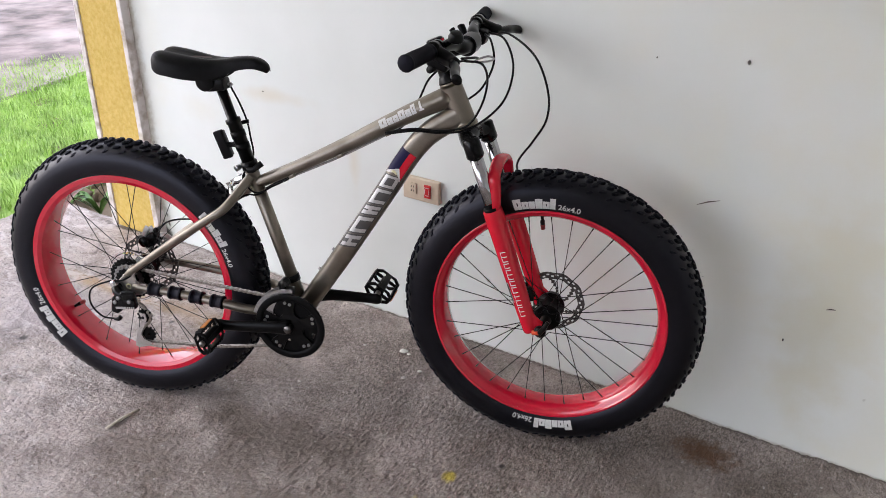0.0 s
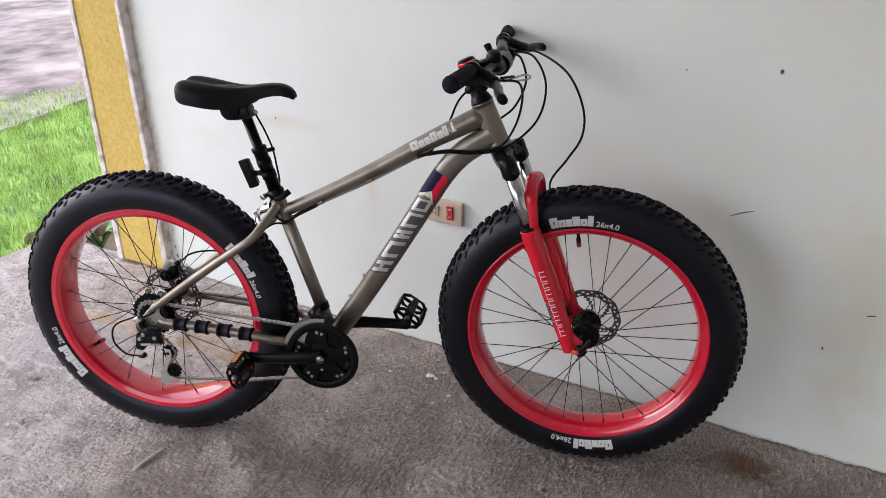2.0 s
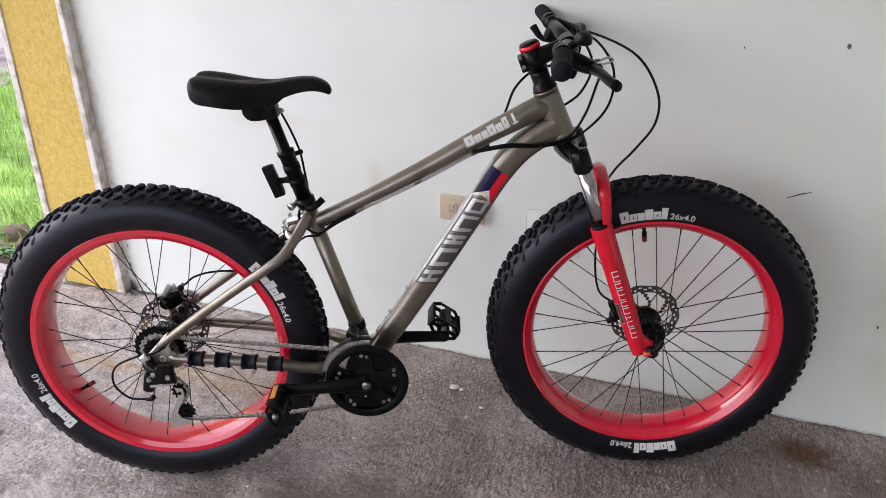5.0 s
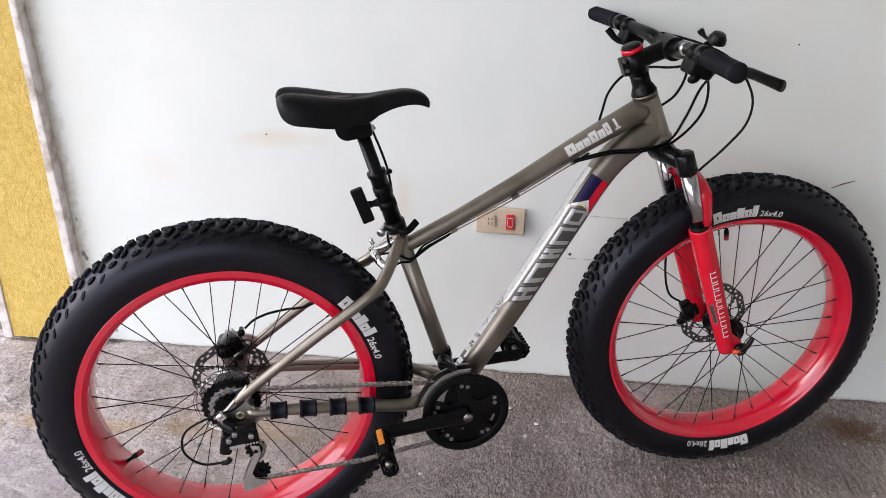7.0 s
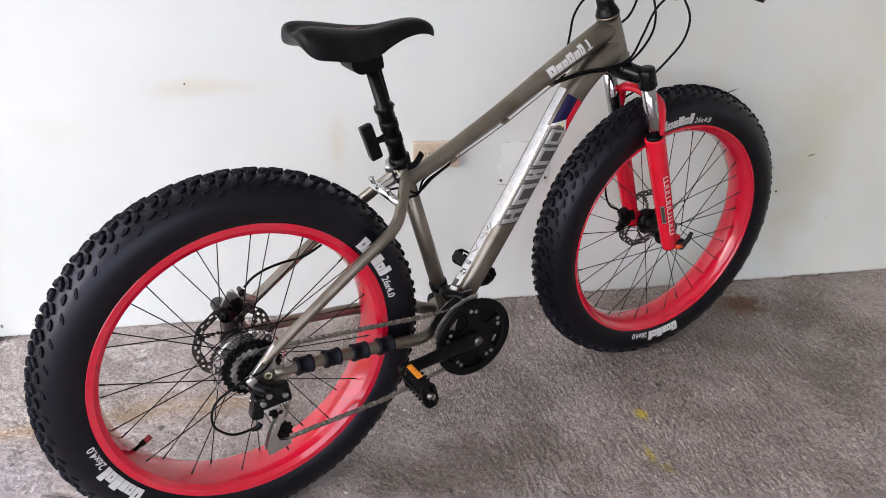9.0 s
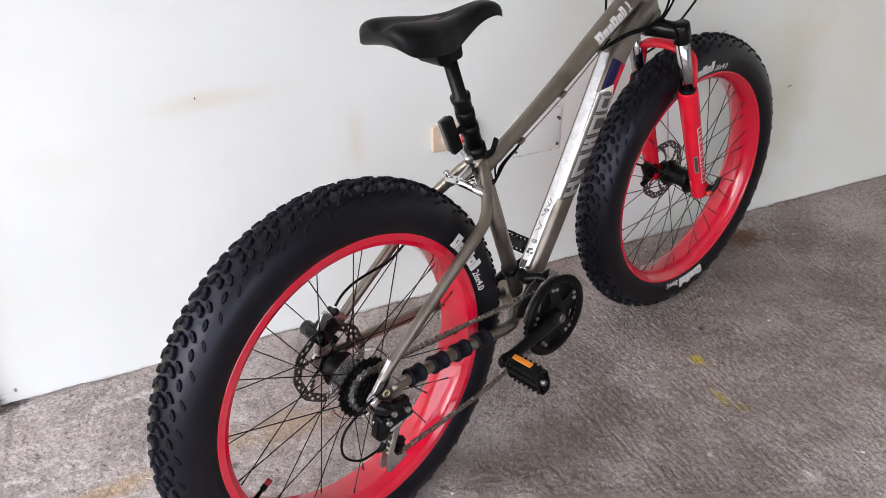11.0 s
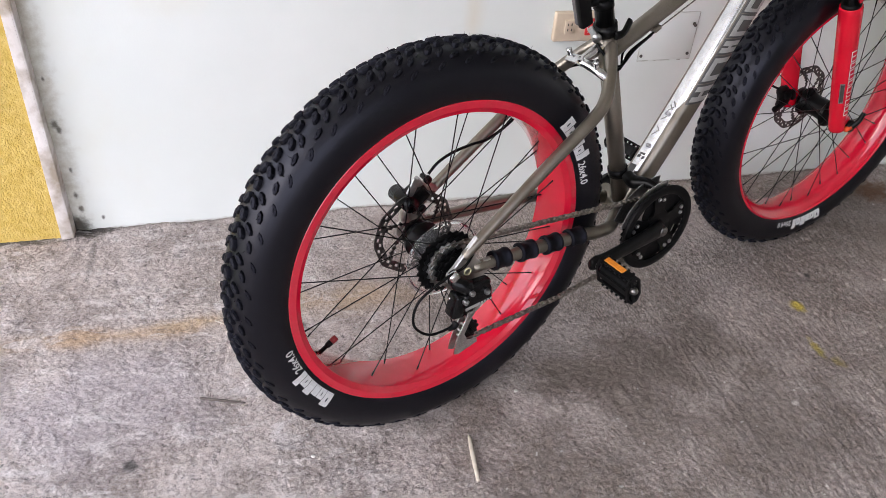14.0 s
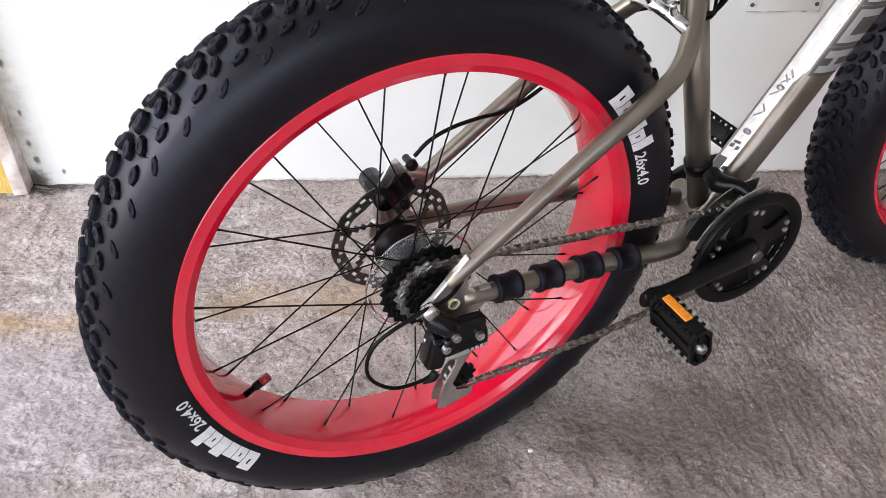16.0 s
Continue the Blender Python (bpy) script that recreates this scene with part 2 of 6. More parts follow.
# more shade painted into the foreground right of the rear wheel
col = stain_or_shade(n, l, vec, col, (0.72, -0.86, 0), (0.6, 0.3, 9), (0.2, 0.165, 0.145), 0.6, ragged, 0.3)
col = stain_or_shade(n, l, vec, col, (1.43, -0.13, 0), (0.11, 0.075, 9), (0.15, 0.07, 0.03), 0.9, fine, 0.5)
col = stain_or_shade(n, l, vec, col, (0.9, -0.002, 0), (3.2, 0.012, 9), (0.08, 0.07, 0.06), 0.5, ragged, 0.4)
for sx_, sy_, sr_, tone in ((-0.55, -0.738, 0.02, 0.07), (-0.217, -0.425, 0.012, 0.09), (1.013, -0.449, 0.012, 0.05), (0.744, -0.82, 0.011, 0.75), (0.9, -0.957, 0.03, 0.75), (0.594, -0.275, 0.012, 0.75), (0.704, -0.317, 0.01, 0.72), (0.776, -0.11, 0.012, 0.75)):
    col = stain_or_shade(n, l, vec, col, (sx_, sy_, 0), (sr_, sr_, 9), (tone, 0.94 * tone, 0.92 * tone), 0.85, fine, 0.5)
drag = noise_tex(n, l, vec, 5.5, 4, rough=0.6, distort=1.4)
drag_line = times(n, l, span(n, l, drag, 0.485, 0.5), span(n, l, drag, 0.515, 0.5))
left_side = span(n, l, times(n, l, sx.outputs[0], times(n, l, big, 0.8), "ADD"), 0.55, 0.2)
col = mixed(n, l, times(n, l, drag_line, times(n, l, left_side, span(n, l, lump, 0.45, 0.55, 0.1, 0.55))), col, (0.13, 0.11, 0.105))
drift = noise_tex(n, l, vec, 1.0, 5, (9, 24, 1), rough=0.7, distort=0.8)
col = mixed(n, l, times(n, l, span(n, l, drift, 0.52, 0.64, 0.0, 0.6), left_side), col, (0.74, 0.69, 0.675))
speck = noise_tex(n, l, vec, 60, 2)
col = mixed(n, l, span(n, l, speck, 0.7, 0.74, 0.0, 0.7), col, (0.68, 0.66, 0.64))
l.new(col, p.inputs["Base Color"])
h = times(n, l, times(n, l, stroke, times(n, l, brushed, 1.0), "MULTIPLY"), times(n, l, times(n, l, lump, 0.7), times(n, l, times(n, l, grit, -0.9), times(n, l, pits, -0.8), "ADD"), "ADD"), "ADD")
bp = n.new("ShaderNodeBump")
bp.inputs["Distance"].default_value, bp.inputs["Strength"].default_value = 0.009, 1.0
l.new(h, bp.inputs["Height"])
l.new(bp.outputs[0], p.inputs["Normal"])

# wall paint: pale green white, roller texture, brownish smears, old paint patches, painted dimming
M_WALL, n, l, p, vec = surface("pale_wall_paint", 0.45)
soft = noise_tex(n, l, vec, 2.0, 4)
ragged = noise_tex(n, l, vec, 6, 5)
col = mixed(n, l, span(n, l, soft, 0.35, 0.65), (0.725, 0.765, 0.74), (0.77, 0.805, 0.785))
col = stain_or_shade(n, l, vec, col, (-0.1, 0, 0.67), (0.22, 9, 0.035), (0.62, 0.52, 0.33), 0.35, ragged)
col = stain_or_shade(n, l, vec, col, (0.235, 0, 0.50), (0.035, 9, 0.14), (0.66, 0.55, 0.36), 0.35, ragged)
col = stain_or_shade(n, l, vec, col, (-0.43, 0, 0.58), (0.13, 9, 0.07), (0.68, 0.62, 0.45), 0.2, ragged)
col = stain_or_shade(n, l, vec, col, (1.62, 0, 0.4), (0.17, 9, 0.4), (0.5, 0.47, 0.3), 0.6, ragged)
# light falloff along the wall, painted as a broad yellowish dimming
col = stain_or_shade(n, l, vec, col, (2.1, 0, 1.0), (1.4, 9, 1.7), (0.77, 0.75, 0.63), 0.75, ragged, 0.0)
fine = noise_tex(n, l, vec, 34, 5, rough=0.7)
col = stain_or_shade(n, l, vec, col, (-0.745, 0, 0.7), (0.26, 9, 2.6), (0.68, 0.67, 0.53), 0.45, ragged, 0.0)
# brown band beside the trim: dirt, with some of the trim's shade painted in
col = stain_or_shade(n, l, vec, col, (-0.722, 0, 0.9), (0.048, 9, 2.4), (0.29, 0.24, 0.145), 0.8, fine, 0.0)
col = stain_or_shade(n, l, vec, col, (-0.722, 0, 0.0), (0.04, 9, 0.06), (0.04, 0.033, 0.024), 0.9, fine, 0.6)
col = stain_or_shade(n, l, vec, col, (0.9, 0, -0.006), (3.2, 9, 0.012), (0.3, 0.27, 0.2), 0.5, fine, 0.6)
for sx_, sz_, sr_ in ((-0.708, 0.10, 0.008), (-0.704, 0.17, 0.006), (-0.712, 0.29, 0.011), (-0.706, 0.275, 0.008), (-0.71, 0.40, 0.005), (-0.705, 0.06, 0.009), (-0.66, 0.03, 0.006), (-0.732, 0.47, 0.008)):
    col = stain_or_shade(n, l, vec, col, (sx_, 0, sz_), (sr_, 9, 1.6 * sr_), (0.07, 0.06, 0.045), 0.85, fine, 0.5)
mark = noise_tex(n, l, vec, 22, 2)
col = mixed(n, l, span(n, l, mark, 0.77, 0.8, 0.0, 0.35), col, (0.35, 0.34, 0.3))
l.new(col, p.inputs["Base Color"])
roller = noise_tex(n, l, vec, 220, 3)
bp = n.new("ShaderNodeBump")
bp.inputs["Distance"].default_value, bp.inputs["Strength"].default_value = 0.0002, 1.0
l.new(times(n, l, roller, times(n, l, ragged, 1.5), "ADD"), bp.inputs["Height"])
l.new(bp.outputs[0], p.inputs["Normal"])
M_YELLOW = material("yellow_stucco", (0.60, 0.405, 0.08), 0.75, 0.0, (0.70, 0.51, 0.15), 60, bump=0.005, bump_scale=230)
M_TRIM = material("white_trim_paint", (0.76, 0.72, 0.70), 0.55, 0.0, (0.66, 0.61, 0.58), 14, bump=0.002, bump_scale=60, blotch=(0.38, 0.32, 0.25), blotch_scale=24)
M_CEIL = material("ceiling_paint", (0.8, 0.8, 0.79), 0.7, 0.0, (0.84, 0.84, 0.83), 5)
M_SOIL = material("soil", (0.12, 0.09, 0.06), 0.95, 0.0, (0.2, 0.15, 0.1), 8, bump=0.02, bump_scale=20)
M_ROAD = material("wet_road", (0.085, 0.066, 0.062), 0.7, 0.0, (0.3, 0.235, 0.22), 4.5, bump=0.012, bump_scale=9, blotch=(0.43, 0.365, 0.345), blotch_scale=0.9, spec=0.25)
M_GRASS = material("grass", (0.22, 0.37, 0.055), 0.65, 0.0, (0.44, 0.62, 0.16), 9, blotch=(0.15, 0.25, 0.05), blotch_scale=6)


# ---- mesh helpers ----
def part(name, bm, mat, parent=None, label="", m=None):
    """Links a bmesh as one mesh object under a thing or under a part."""
    me = bpy.data.meshes.new(name)
    bm.normal_update()
    bm.to_mesh(me)
    bm.free()
    me.materials.append(mat)
    ob = new(name, me)
    if parent:
        ob.parent = parent
    if m is not None:
        ob.matrix_basis = m
    if label:
        ob["label"] = label
    return ob


def smooth(bm, angle=40):
    for f in bm.faces:
        f.smooth = True
    lim = radians(angle)
    for e in bm.edges:
        if len(e.link_faces) == 2 and e.calc_face_angle(0) > lim:
            e.smooth = False
    return bm


def spline(pts, n=8):
    """Catmull-Rom points through pts."""
    pts = [Vector(p) for p in pts]
    if len(pts) < 3:
        return pts
    ext = [2 * pts[0] - pts[1], *pts, 2 * pts[-1] - pts[-2]]
    out = []
    for i in range(1, len(ext) - 2):
        a, b, c, d = ext[i - 1 : i + 3]
        for k in range(n):
            t = k / n
            out.append(0.5 * ((2 * b) + (c - a) * t + (2 * a - 5 * b + 4 * c - d) * t * t + (3 * b - a - 3 * c + d) * t**3))
    out.append(pts[-1])
    return out


def tube(bm, pts, r, seg=16, flat=1.0, caps=True):
    """A swept round tube; r is one radius or one for each point; flat squeezes it sideways."""
    pts = [Vector(p) for p in pts]
    rs = r if isinstance(r, (list, tuple)) else [r] * len(pts)
    if len(rs) != len(pts):
        rs = [float(q) for q in np.interp(np.linspace(0, 1, len(pts)), np.linspace(0, 1, len(rs)), rs)]
    rings, side = [], None
    for i, p in enumerate(pts):
        d = (pts[min(i + 1, len(pts) - 1)] - pts[max(i - 1, 0)]).normalized()
        if side is None:
            side = d.orthogonal().normalized() if abs(d.y) > 0.9 else Vector((0, 1, 0))
        side = (side - d * side.dot(d)).normalized()
        up = d.cross(side)
        rings.append([bm.verts.new(p + rs[i] * (math.cos(a) * side * flat + math.sin(a) * up)) for a in (2 * math.pi * k / seg for k in range(seg))])
    for a, b in zip(rings, rings[1:]):
        for k in range(seg):
            bm.faces.new((a[k], a[(k + 1) % seg], b[(k + 1) % seg], b[k]))
    if caps:
        bm.faces.new(rings[0][::-1])
        bm.faces.new(rings[-1])
    return bm


def lathe(bm, profile, seg=64, centre=(0, 0, 0), closed=False, caps=True):
    """Turns a profile of (y, radius) round the y axis through centre."""
    c = Vector(centre)
    rings = []
    for y, r in profile:
        rings.append([bm.verts.new(c + Vector((r * math.cos(a), y, r * math.sin(a)))) for a in (2 * math.pi * k / seg for k in range(seg))])
    pairs = list(zip(rings, rings[1:])) + ([(rings[-1], rings[0])] if closed else [])
    for a, b in pairs:
        for k in range(seg):
            bm.faces.new((a[k], b[k], b[(k + 1) % seg], a[(k + 1) % seg]))
    if not closed and caps:
        for ring, flip in ((rings[0], False), (rings[-1], True)):
            if (ring[0].co - ring[seg // 2].co).length > 1e-5:
                bm.faces.new(ring[::-1] if flip else ring)
    bmesh.ops.recalc_face_normals(bm, faces=bm.faces[:])
    return bm


def block(bm, size, m=None, bevel=0.0, seg=2):
    """A bevelled box of that size at the pose m."""
    m = m or Matrix.Identity(4)
    made = bmesh.ops.create_cube(bm, size=1.0, matrix=m @ Matrix.Diagonal((*size, 1)))
    if bevel:
        edges = list({e for v in made["verts"] for e in v.link_edges})
        bmesh.ops.bevel(bm, geom=edges, offset=bevel, segments=seg, affect="EDGES", profile=0.6)
    return bm


def aim(p, q):
    """A pose at p whose z axis looks to q."""
    return Matrix.Translation(p) @ (Vector(q) - Vector(p)).to_track_quat("Z", "Y").to_matrix().to_4x4()


def slab(name, x0, x1, y0, y1, z0, z1, mat, kind="structure", label="", category=""):
    bm = bmesh.new()
    block(bm, (x1 - x0, y1 - y0, z1 - z0), Matrix.Translation(((x0 + x1) / 2, (y0 + y1) / 2, (z0 + z1) / 2)))
    return tagged(part(name, bm, mat), label, category, "", kind)


# ---- setting ----


def value_noise(x, y, seed):
    """Smooth random values between -1 and 1 on a lattice of step 1."""
    xi, yi = np.floor(x), np.floor(y)
    fx, fy = x - xi, y - yi
    fx, fy = fx * fx * (3 - 2 * fx), fy * fy * (3 - 2 * fy)

    def lattice(a, b):
        v = np.sin(a * 127.1 + b * 311.7 + seed * 74.7) * 43758.5453
        return 2 * (v - np.floor(v)) - 1

    low = lattice(xi, yi) * (1 - fx) + lattice(xi + 1, yi) * fx
    high = lattice(xi, yi + 1) * (1 - fx) + lattice(xi + 1, yi + 1) * fx
    return low * (1 - fy) + high * fy


# floor slab whose top carries its real relief: trowelled by the opening, broom strokes further in
gx = np.concatenate([np.arange(-1.45, 1.80, 0.0024), np.linspace(1.80, 3.6, 120)])
gy = np.concatenate([np.linspace(-4.6, -1.25, 160), np.arange(-1.2454, 0.0001, 0.0027)])
X, Y = np.meshgrid(gx, gy)
inner = np.clip((X + 0.25 * value_noise(X * 2.3, Y * 2.3, 5) - 0.05) / 0.5, 0, 1)
Z = 0.0022 * value_noise(X * 9, Y * 9, 1) + 0.0018 * value_noise(X * 26, Y * 26, 2) + 0.0011 * value_noise(X * 62, Y * 62, 3) + (1 - 0.6 * inner) * 0.0016 * value_noise(X * 120, Y * 120, 4) + 0.0009 * value_noise(X * 190, Y * 190, 12)
pit = np.clip(value_noise(X * 34, Y * 34, 6) - 0.45, 0, 1) * np.clip(value_noise(X * 80, Y * 80, 7) + 0.3, 0, 1)
Z += inner * (0.0015 * value_noise((X + 0.0012 * value_noise(X * 40, Y * 40, 11)) * 180, Y * 48, 8) + 0.0012 * value_noise(X * 200, Y * 85, 9)) - 0.006 * pit * (1 - 0.5 * inner)
Z = np.minimum(Z - 0.0015, 0.002)
ny_, nx_ = X.shape
co = np.stack([X, Y, Z], -1).reshape(-1, 3)
idx = np.arange(nx_ * ny_).reshape(ny_, nx_)
quads = np.stack([idx[:-1, :-1], idx[:-1, 1:], idx[1:, 1:], idx[1:, :-1]], -1).reshape(-1, 4)
rim_i = np.concatenate([idx[0, :], idx[1:, -1], idx[-1, -2::-1], idx[-2:0:-1, 0]])
skirt = co[rim_i].copy()
skirt[:, 2] = -0.12
base_i = len(co) + np.arange(len(rim_i))
side_q = np.stack([rim_i, base_i, np.roll(base_i, -1), np.roll(rim_i, -1)], -1)
co, quads = np.concatenate([co, skirt]), np.concatenate([quads, side_q])
me = bpy.data.meshes.new("floor")
me.vertices.add(len(co))
me.vertices.foreach_set("co", co.ravel())
me.loops.add(quads.size)
me.loops.foreach_set("vertex_index", quads.ravel())
me.polygons.add(len(quads))
me.polygons.foreach_set("loop_start", np.arange(0, quads.size, 4))
me.polygons.foreach_set("use_smooth", np.ones(len(quads), dtype=bool))
me.update(calc_edges=True)
me.materials.append(M_CONCRETE)
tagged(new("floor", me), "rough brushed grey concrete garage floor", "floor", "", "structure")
# where the unseen south pier begins, set by the light on the wall
SOUTH_EDGE = 0.9
slab("wall_north", -0.745, 3.6, 0.0, 0.15, -0.1, 2.6, M_WALL, label="pale greenish white painted wall with stains and painted dimming", category="wall")
# side wall, pier, beam and ceiling are unseen, added to enclose and shape light
slab("unseen_wall_east", 3.6, 3.75, -3.55, 0.15, -0.1, 2.6, M_WALL, label="unseen pale side wall added to close the room", category="wall")
slab("unseen_pier", SOUTH_EDGE, 3.6, -3.55, -3.4, -0.1, 2.6, M_WALL, label="unseen pale pier added to shape the light from behind", category="wall")
slab("unseen_beam", -1.1, SOUTH_EDGE, -3.55, -3.4, 2.45, 2.6, M_WALL, label="unseen pale beam added above the light from behind", category="wall")
slab("ceiling", -1.9, 3.75, -3.6, 0.15, 2.6, 2.75, M_CEIL, label="unseen white ceiling, its west edge placed to shape the light", category="ceiling")
PILLAR_Y = -0.028


def leaning(bm, at, y0, y1, z0=-0.1, z1=2.6):
    """A prism whose left and right edges lean: at(z) gives both x at height z."""
    rows_ = [[bm.verts.new((x, y, z)) for x, y in ((a, y0), (b, y0), (b, y1), (a, y1))] for z in (z0, z1) for a, b in (at(z),)]
    for k in range(4):
        bm.faces.new((rows_[0][k], rows_[0][(k + 1) % 4], rows_[1][(k + 1) % 4], rows_[1][k]))
    bm.faces.new(rows_[0][::-1])
    bm.faces.new(rows_[1])
    return bm


def yellow_at(z):
    return -0.987 + 0.034 * z, -0.758 + 0.02 * z


bm = bmesh.new()
cols, rws = 44, 420
grid = []
for k in range(rws + 1):
    z = 2.6 * k / rws
    x0, x1 = yellow_at(z)
    grid.append([bm.verts.new((x0 + (x1 - x0) * i / cols, PILLAR_Y - 0.0019 * noise.fractal(Vector((i * 0.5, 7.7, k * 0.5)), 0.6, 2.0, 3) - 0.002 * noise.noise(Vector((i * 0.9, 3.1, k * 0.9))), z)) for i in range(cols + 1)])
for a, b in zip(grid, grid[1:]):
    for i in range(cols):
        bm.faces.new((a[i], a[i + 1], b[i + 1], b[i]))
leaning(bm, yellow_at, -0.018, 0.18)
pillar = part("pillar", smooth(bm, 80), M_YELLOW)
tagged(pillar, "rough yellow stucco pillar at the garage opening", "pillar", "", "structure")
for at in (lambda z: (-0.7575 + 0.02 * z, -0.728 + 0.0112 * z), lambda z: (-1.018 + 0.042 * z, -0.9875 + 0.034 * z)):
    bm = leaning(bmesh.new(), at, -0.034, 0.17)
    bmesh.ops.bevel(bm, geom=bm.edges[:], offset=0.004, segments=2, affect="EDGES", profile=0.6)
    tagged(part("trim", smooth(bm), M_TRIM), "white painted corner strip of the yellow pillar", "trim", "", "structure")

# ground outside: soil sheet, road, grass
bm = bmesh.new()
block(bm, (900, 900, 0.1), Matrix.Translation((0, 0, -0.17)))
tagged(part("ground", bm, M_SOIL), "bare brown soil around the garage", "ground", "", "structure")
bm = bmesh.new()
block(bm, (14, 60, 0.05), Matrix.Translation((-11.2, 4, -0.11)) @ pose(0, 0, 0, 0, 0, 12))
tagged(part("road", bm, M_ROAD), "wet pale stony road beyond the grass", "road", "", "structure")
rng = random.Random(4)
verts, faces = [], []
for k in range(64000):
    x, y = rng.uniform(-4.6, -1.5), rng.uniform(-0.9, 3.4)
    if x < -4.05 + 0.2 * (y - 1) + 0.12 * math.sin(7 * y) + rng.uniform(-0.25, 0.1) or x > -1.52 - 0.08 * math.sin(9 * y) + rng.uniform(-0.3, 0.05):
        continue
    hgt, a, ln = rng.uniform(0.03, 0.08), rng.uniform(0, 6.283), rng.uniform(0.01, 0.05)
    w = 0.0018
    dx, dy, lx, ly = w * math.cos(a + 1.57), w * math.sin(a + 1.57), ln * math.cos(a), ln * math.sin(a)
    i = len(verts)
    verts += [(x - dx, y - dy, -0.12), (x + dx, y + dy, -0.12), (x + 0.5 * lx + dx, y + 0.5 * ly + dy, -0.12 + 0.7 * hgt), (x + 0.5 * lx - dx, y + 0.5 * ly - dy, -0.12 + 0.7 * hgt), (x + 1.3 * lx, y + 1.3 * ly, -0.12 + hgt)]
    faces += [(i, i + 1, i + 2, i + 3), (i + 3, i + 2, i + 4)]
steps = 40
for i in range(steps):
    for k in range(steps):
        q = len(verts)
        for a, b in ((i, k), (i + 1, k), (i + 1, k + 1), (i, k + 1)):
            x, y = -4.15 + 2.6 * a / steps, -0.95 + 4.4 * b / steps
            verts.append((x + 0.2 * (y - 1) * (1 - a / steps), y, -0.112 + 0.012 * math.sin(9 * x + 5 * y) * math.sin(7 * y - 3 * x)))
        faces.append((q, q + 1, q + 2, q + 3))
me = bpy.data.meshes.new("grass")
me.from_pydata(verts, [], faces)
me.materials.append(M_GRASS)
tagged(new("grass", me), "bright green wet grass outside the garage", "grass", "", "stuff")

# ---- bike frame of reference ----
AXLE = 0.3609
TILT_BIKE = Matrix(((0.93672, -0.34951, -0.01973, 0), (0.35007, 0.93524, 0.05278, 0), (0, -0.05635, 0.99841, 0), (0, 0, 0, 1)))
bike = new("fat_tyre_bicycle")
BIKE_POSE = Matrix.Translation((0.0, -0.65032, 0.36029)) @ TILT_BIKE
bike.matrix_world = BIKE_POSE @ Matrix.Translation((0, 0, -AXLE))
tagged(bike, "champagne grey bicycle with fat black tyres and red rims", "bicycle")
UP = Matrix.Translation((0, 0, AXLE))
HEAD_TOP, HEAD_LOW = Vector((0.846, 0, 0.558)), Vector((0.886, 0, 0.458))
STEER = Matrix.Translation(HEAD_LOW) @ Matrix.Rotation(radians(-5.0), 4, (HEAD_TOP - HEAD_LOW).normalized()) @ Matrix.Translation(-HEAD_LOW)
UPS = UP @ STEER


def rod(name, pts, r, mat, label="", m=UP, seg=14, parent=None, n=8, flat=1.0):
    """A part that is one swept tube."""
    bm = tube(bmesh.new(), spline(pts, n) if len(pts) > 2 else pts, r, seg, flat)
    return part(name, smooth(bm), mat, parent or bike, label, m if parent is None else None)


TYRE = [(-0.040, 0.281), (-0.046, 0.288), (-0.0505, 0.302), (-0.0520, 0.318), (-0.0500, 0.334), (-0.0425, 0.349), (-0.028, 0.3595), (-0.012, 0.3635), (0.0, 0.3645)]
TYRE = TYRE + [(-y, r) for y, r in TYRE[-2::-1]]
RIM = [(-0.044, 0.2875), (-0.0455, 0.2855), (-0.0452, 0.274), (-0.039, 0.2645), (-0.024, 0.2605), (0, 0.259)]
RIM = RIM + [(-y, r) for y, r in RIM[-2::-1]]
RIM = RIM + [(0.040, 0.2875), (0.036, 0.272), (0, 0.267), (-0.036, 0.272), (-0.040, 0.2875)]


FRONT_RIM = [(-0.044, 0.2875), (-0.0455, 0.2855), (-0.0455, 0.2815), (-0.0425, 0.2785), (-0.041, 0.2795), (-0.036, 0.272), (-0.027, 0.2645), (-0.013, 0.2608), (0, 0.2598)]
FRONT_RIM = FRONT_RIM + [(-y, r) for y, r in FRONT_RIM[-2::-1]]
FRONT_RIM = FRONT_RIM + [(0.040, 0.2875), (0.026, 0.273), (0, 0.268), (-0.026, 0.273), (-0.040, 0.2875)]


def side_y(r):
    """How far the tyre's side wall stands out at radius r."""
    pts = sorted((rr, -y) for y, rr in TYRE[:9])
    return float(np.interp(r, [q[0] for q in pts], [q[1] for q in pts]))


def knob_mesh(a, b, h, notch):
    """A tread knob: tapered oval lug, a along the tyre, b across, with a hollow in its top."""
    bm = bmesh.new()
    base = [(-a, 0), (-0.6 * a, -0.9 * b), (0.3 * a, -b), (0.95 * a, -0.45 * b), (a, 0.4 * b), (0.4 * a, b), (-0.55 * a, 0.85 * b)]
    loops = []
    for k, z in ((1.15, -0.003), (1.0, 0.55 * h), (0.84, 0.92 * h), (0.42, h), (0.2, h - notch)):
        loops.append([bm.verts.new((x * k, y * k, z)) for x, y in base])
    for r0, r1 in zip(loops, loops[1:]):
        for k in range(7):
            bm.faces.new((r0[k], r0[(k + 1) % 7], r1[(k + 1) % 7], r1[k]))
    bm.faces.new(loops[-1])
    return bm


def mesh_of(name, bm, mat):
    me = bpy.data.meshes.new(name)
    bm.normal_update()
    bm.to_mesh(me)
    bm.free()
    me.materials.append(mat)
    return me


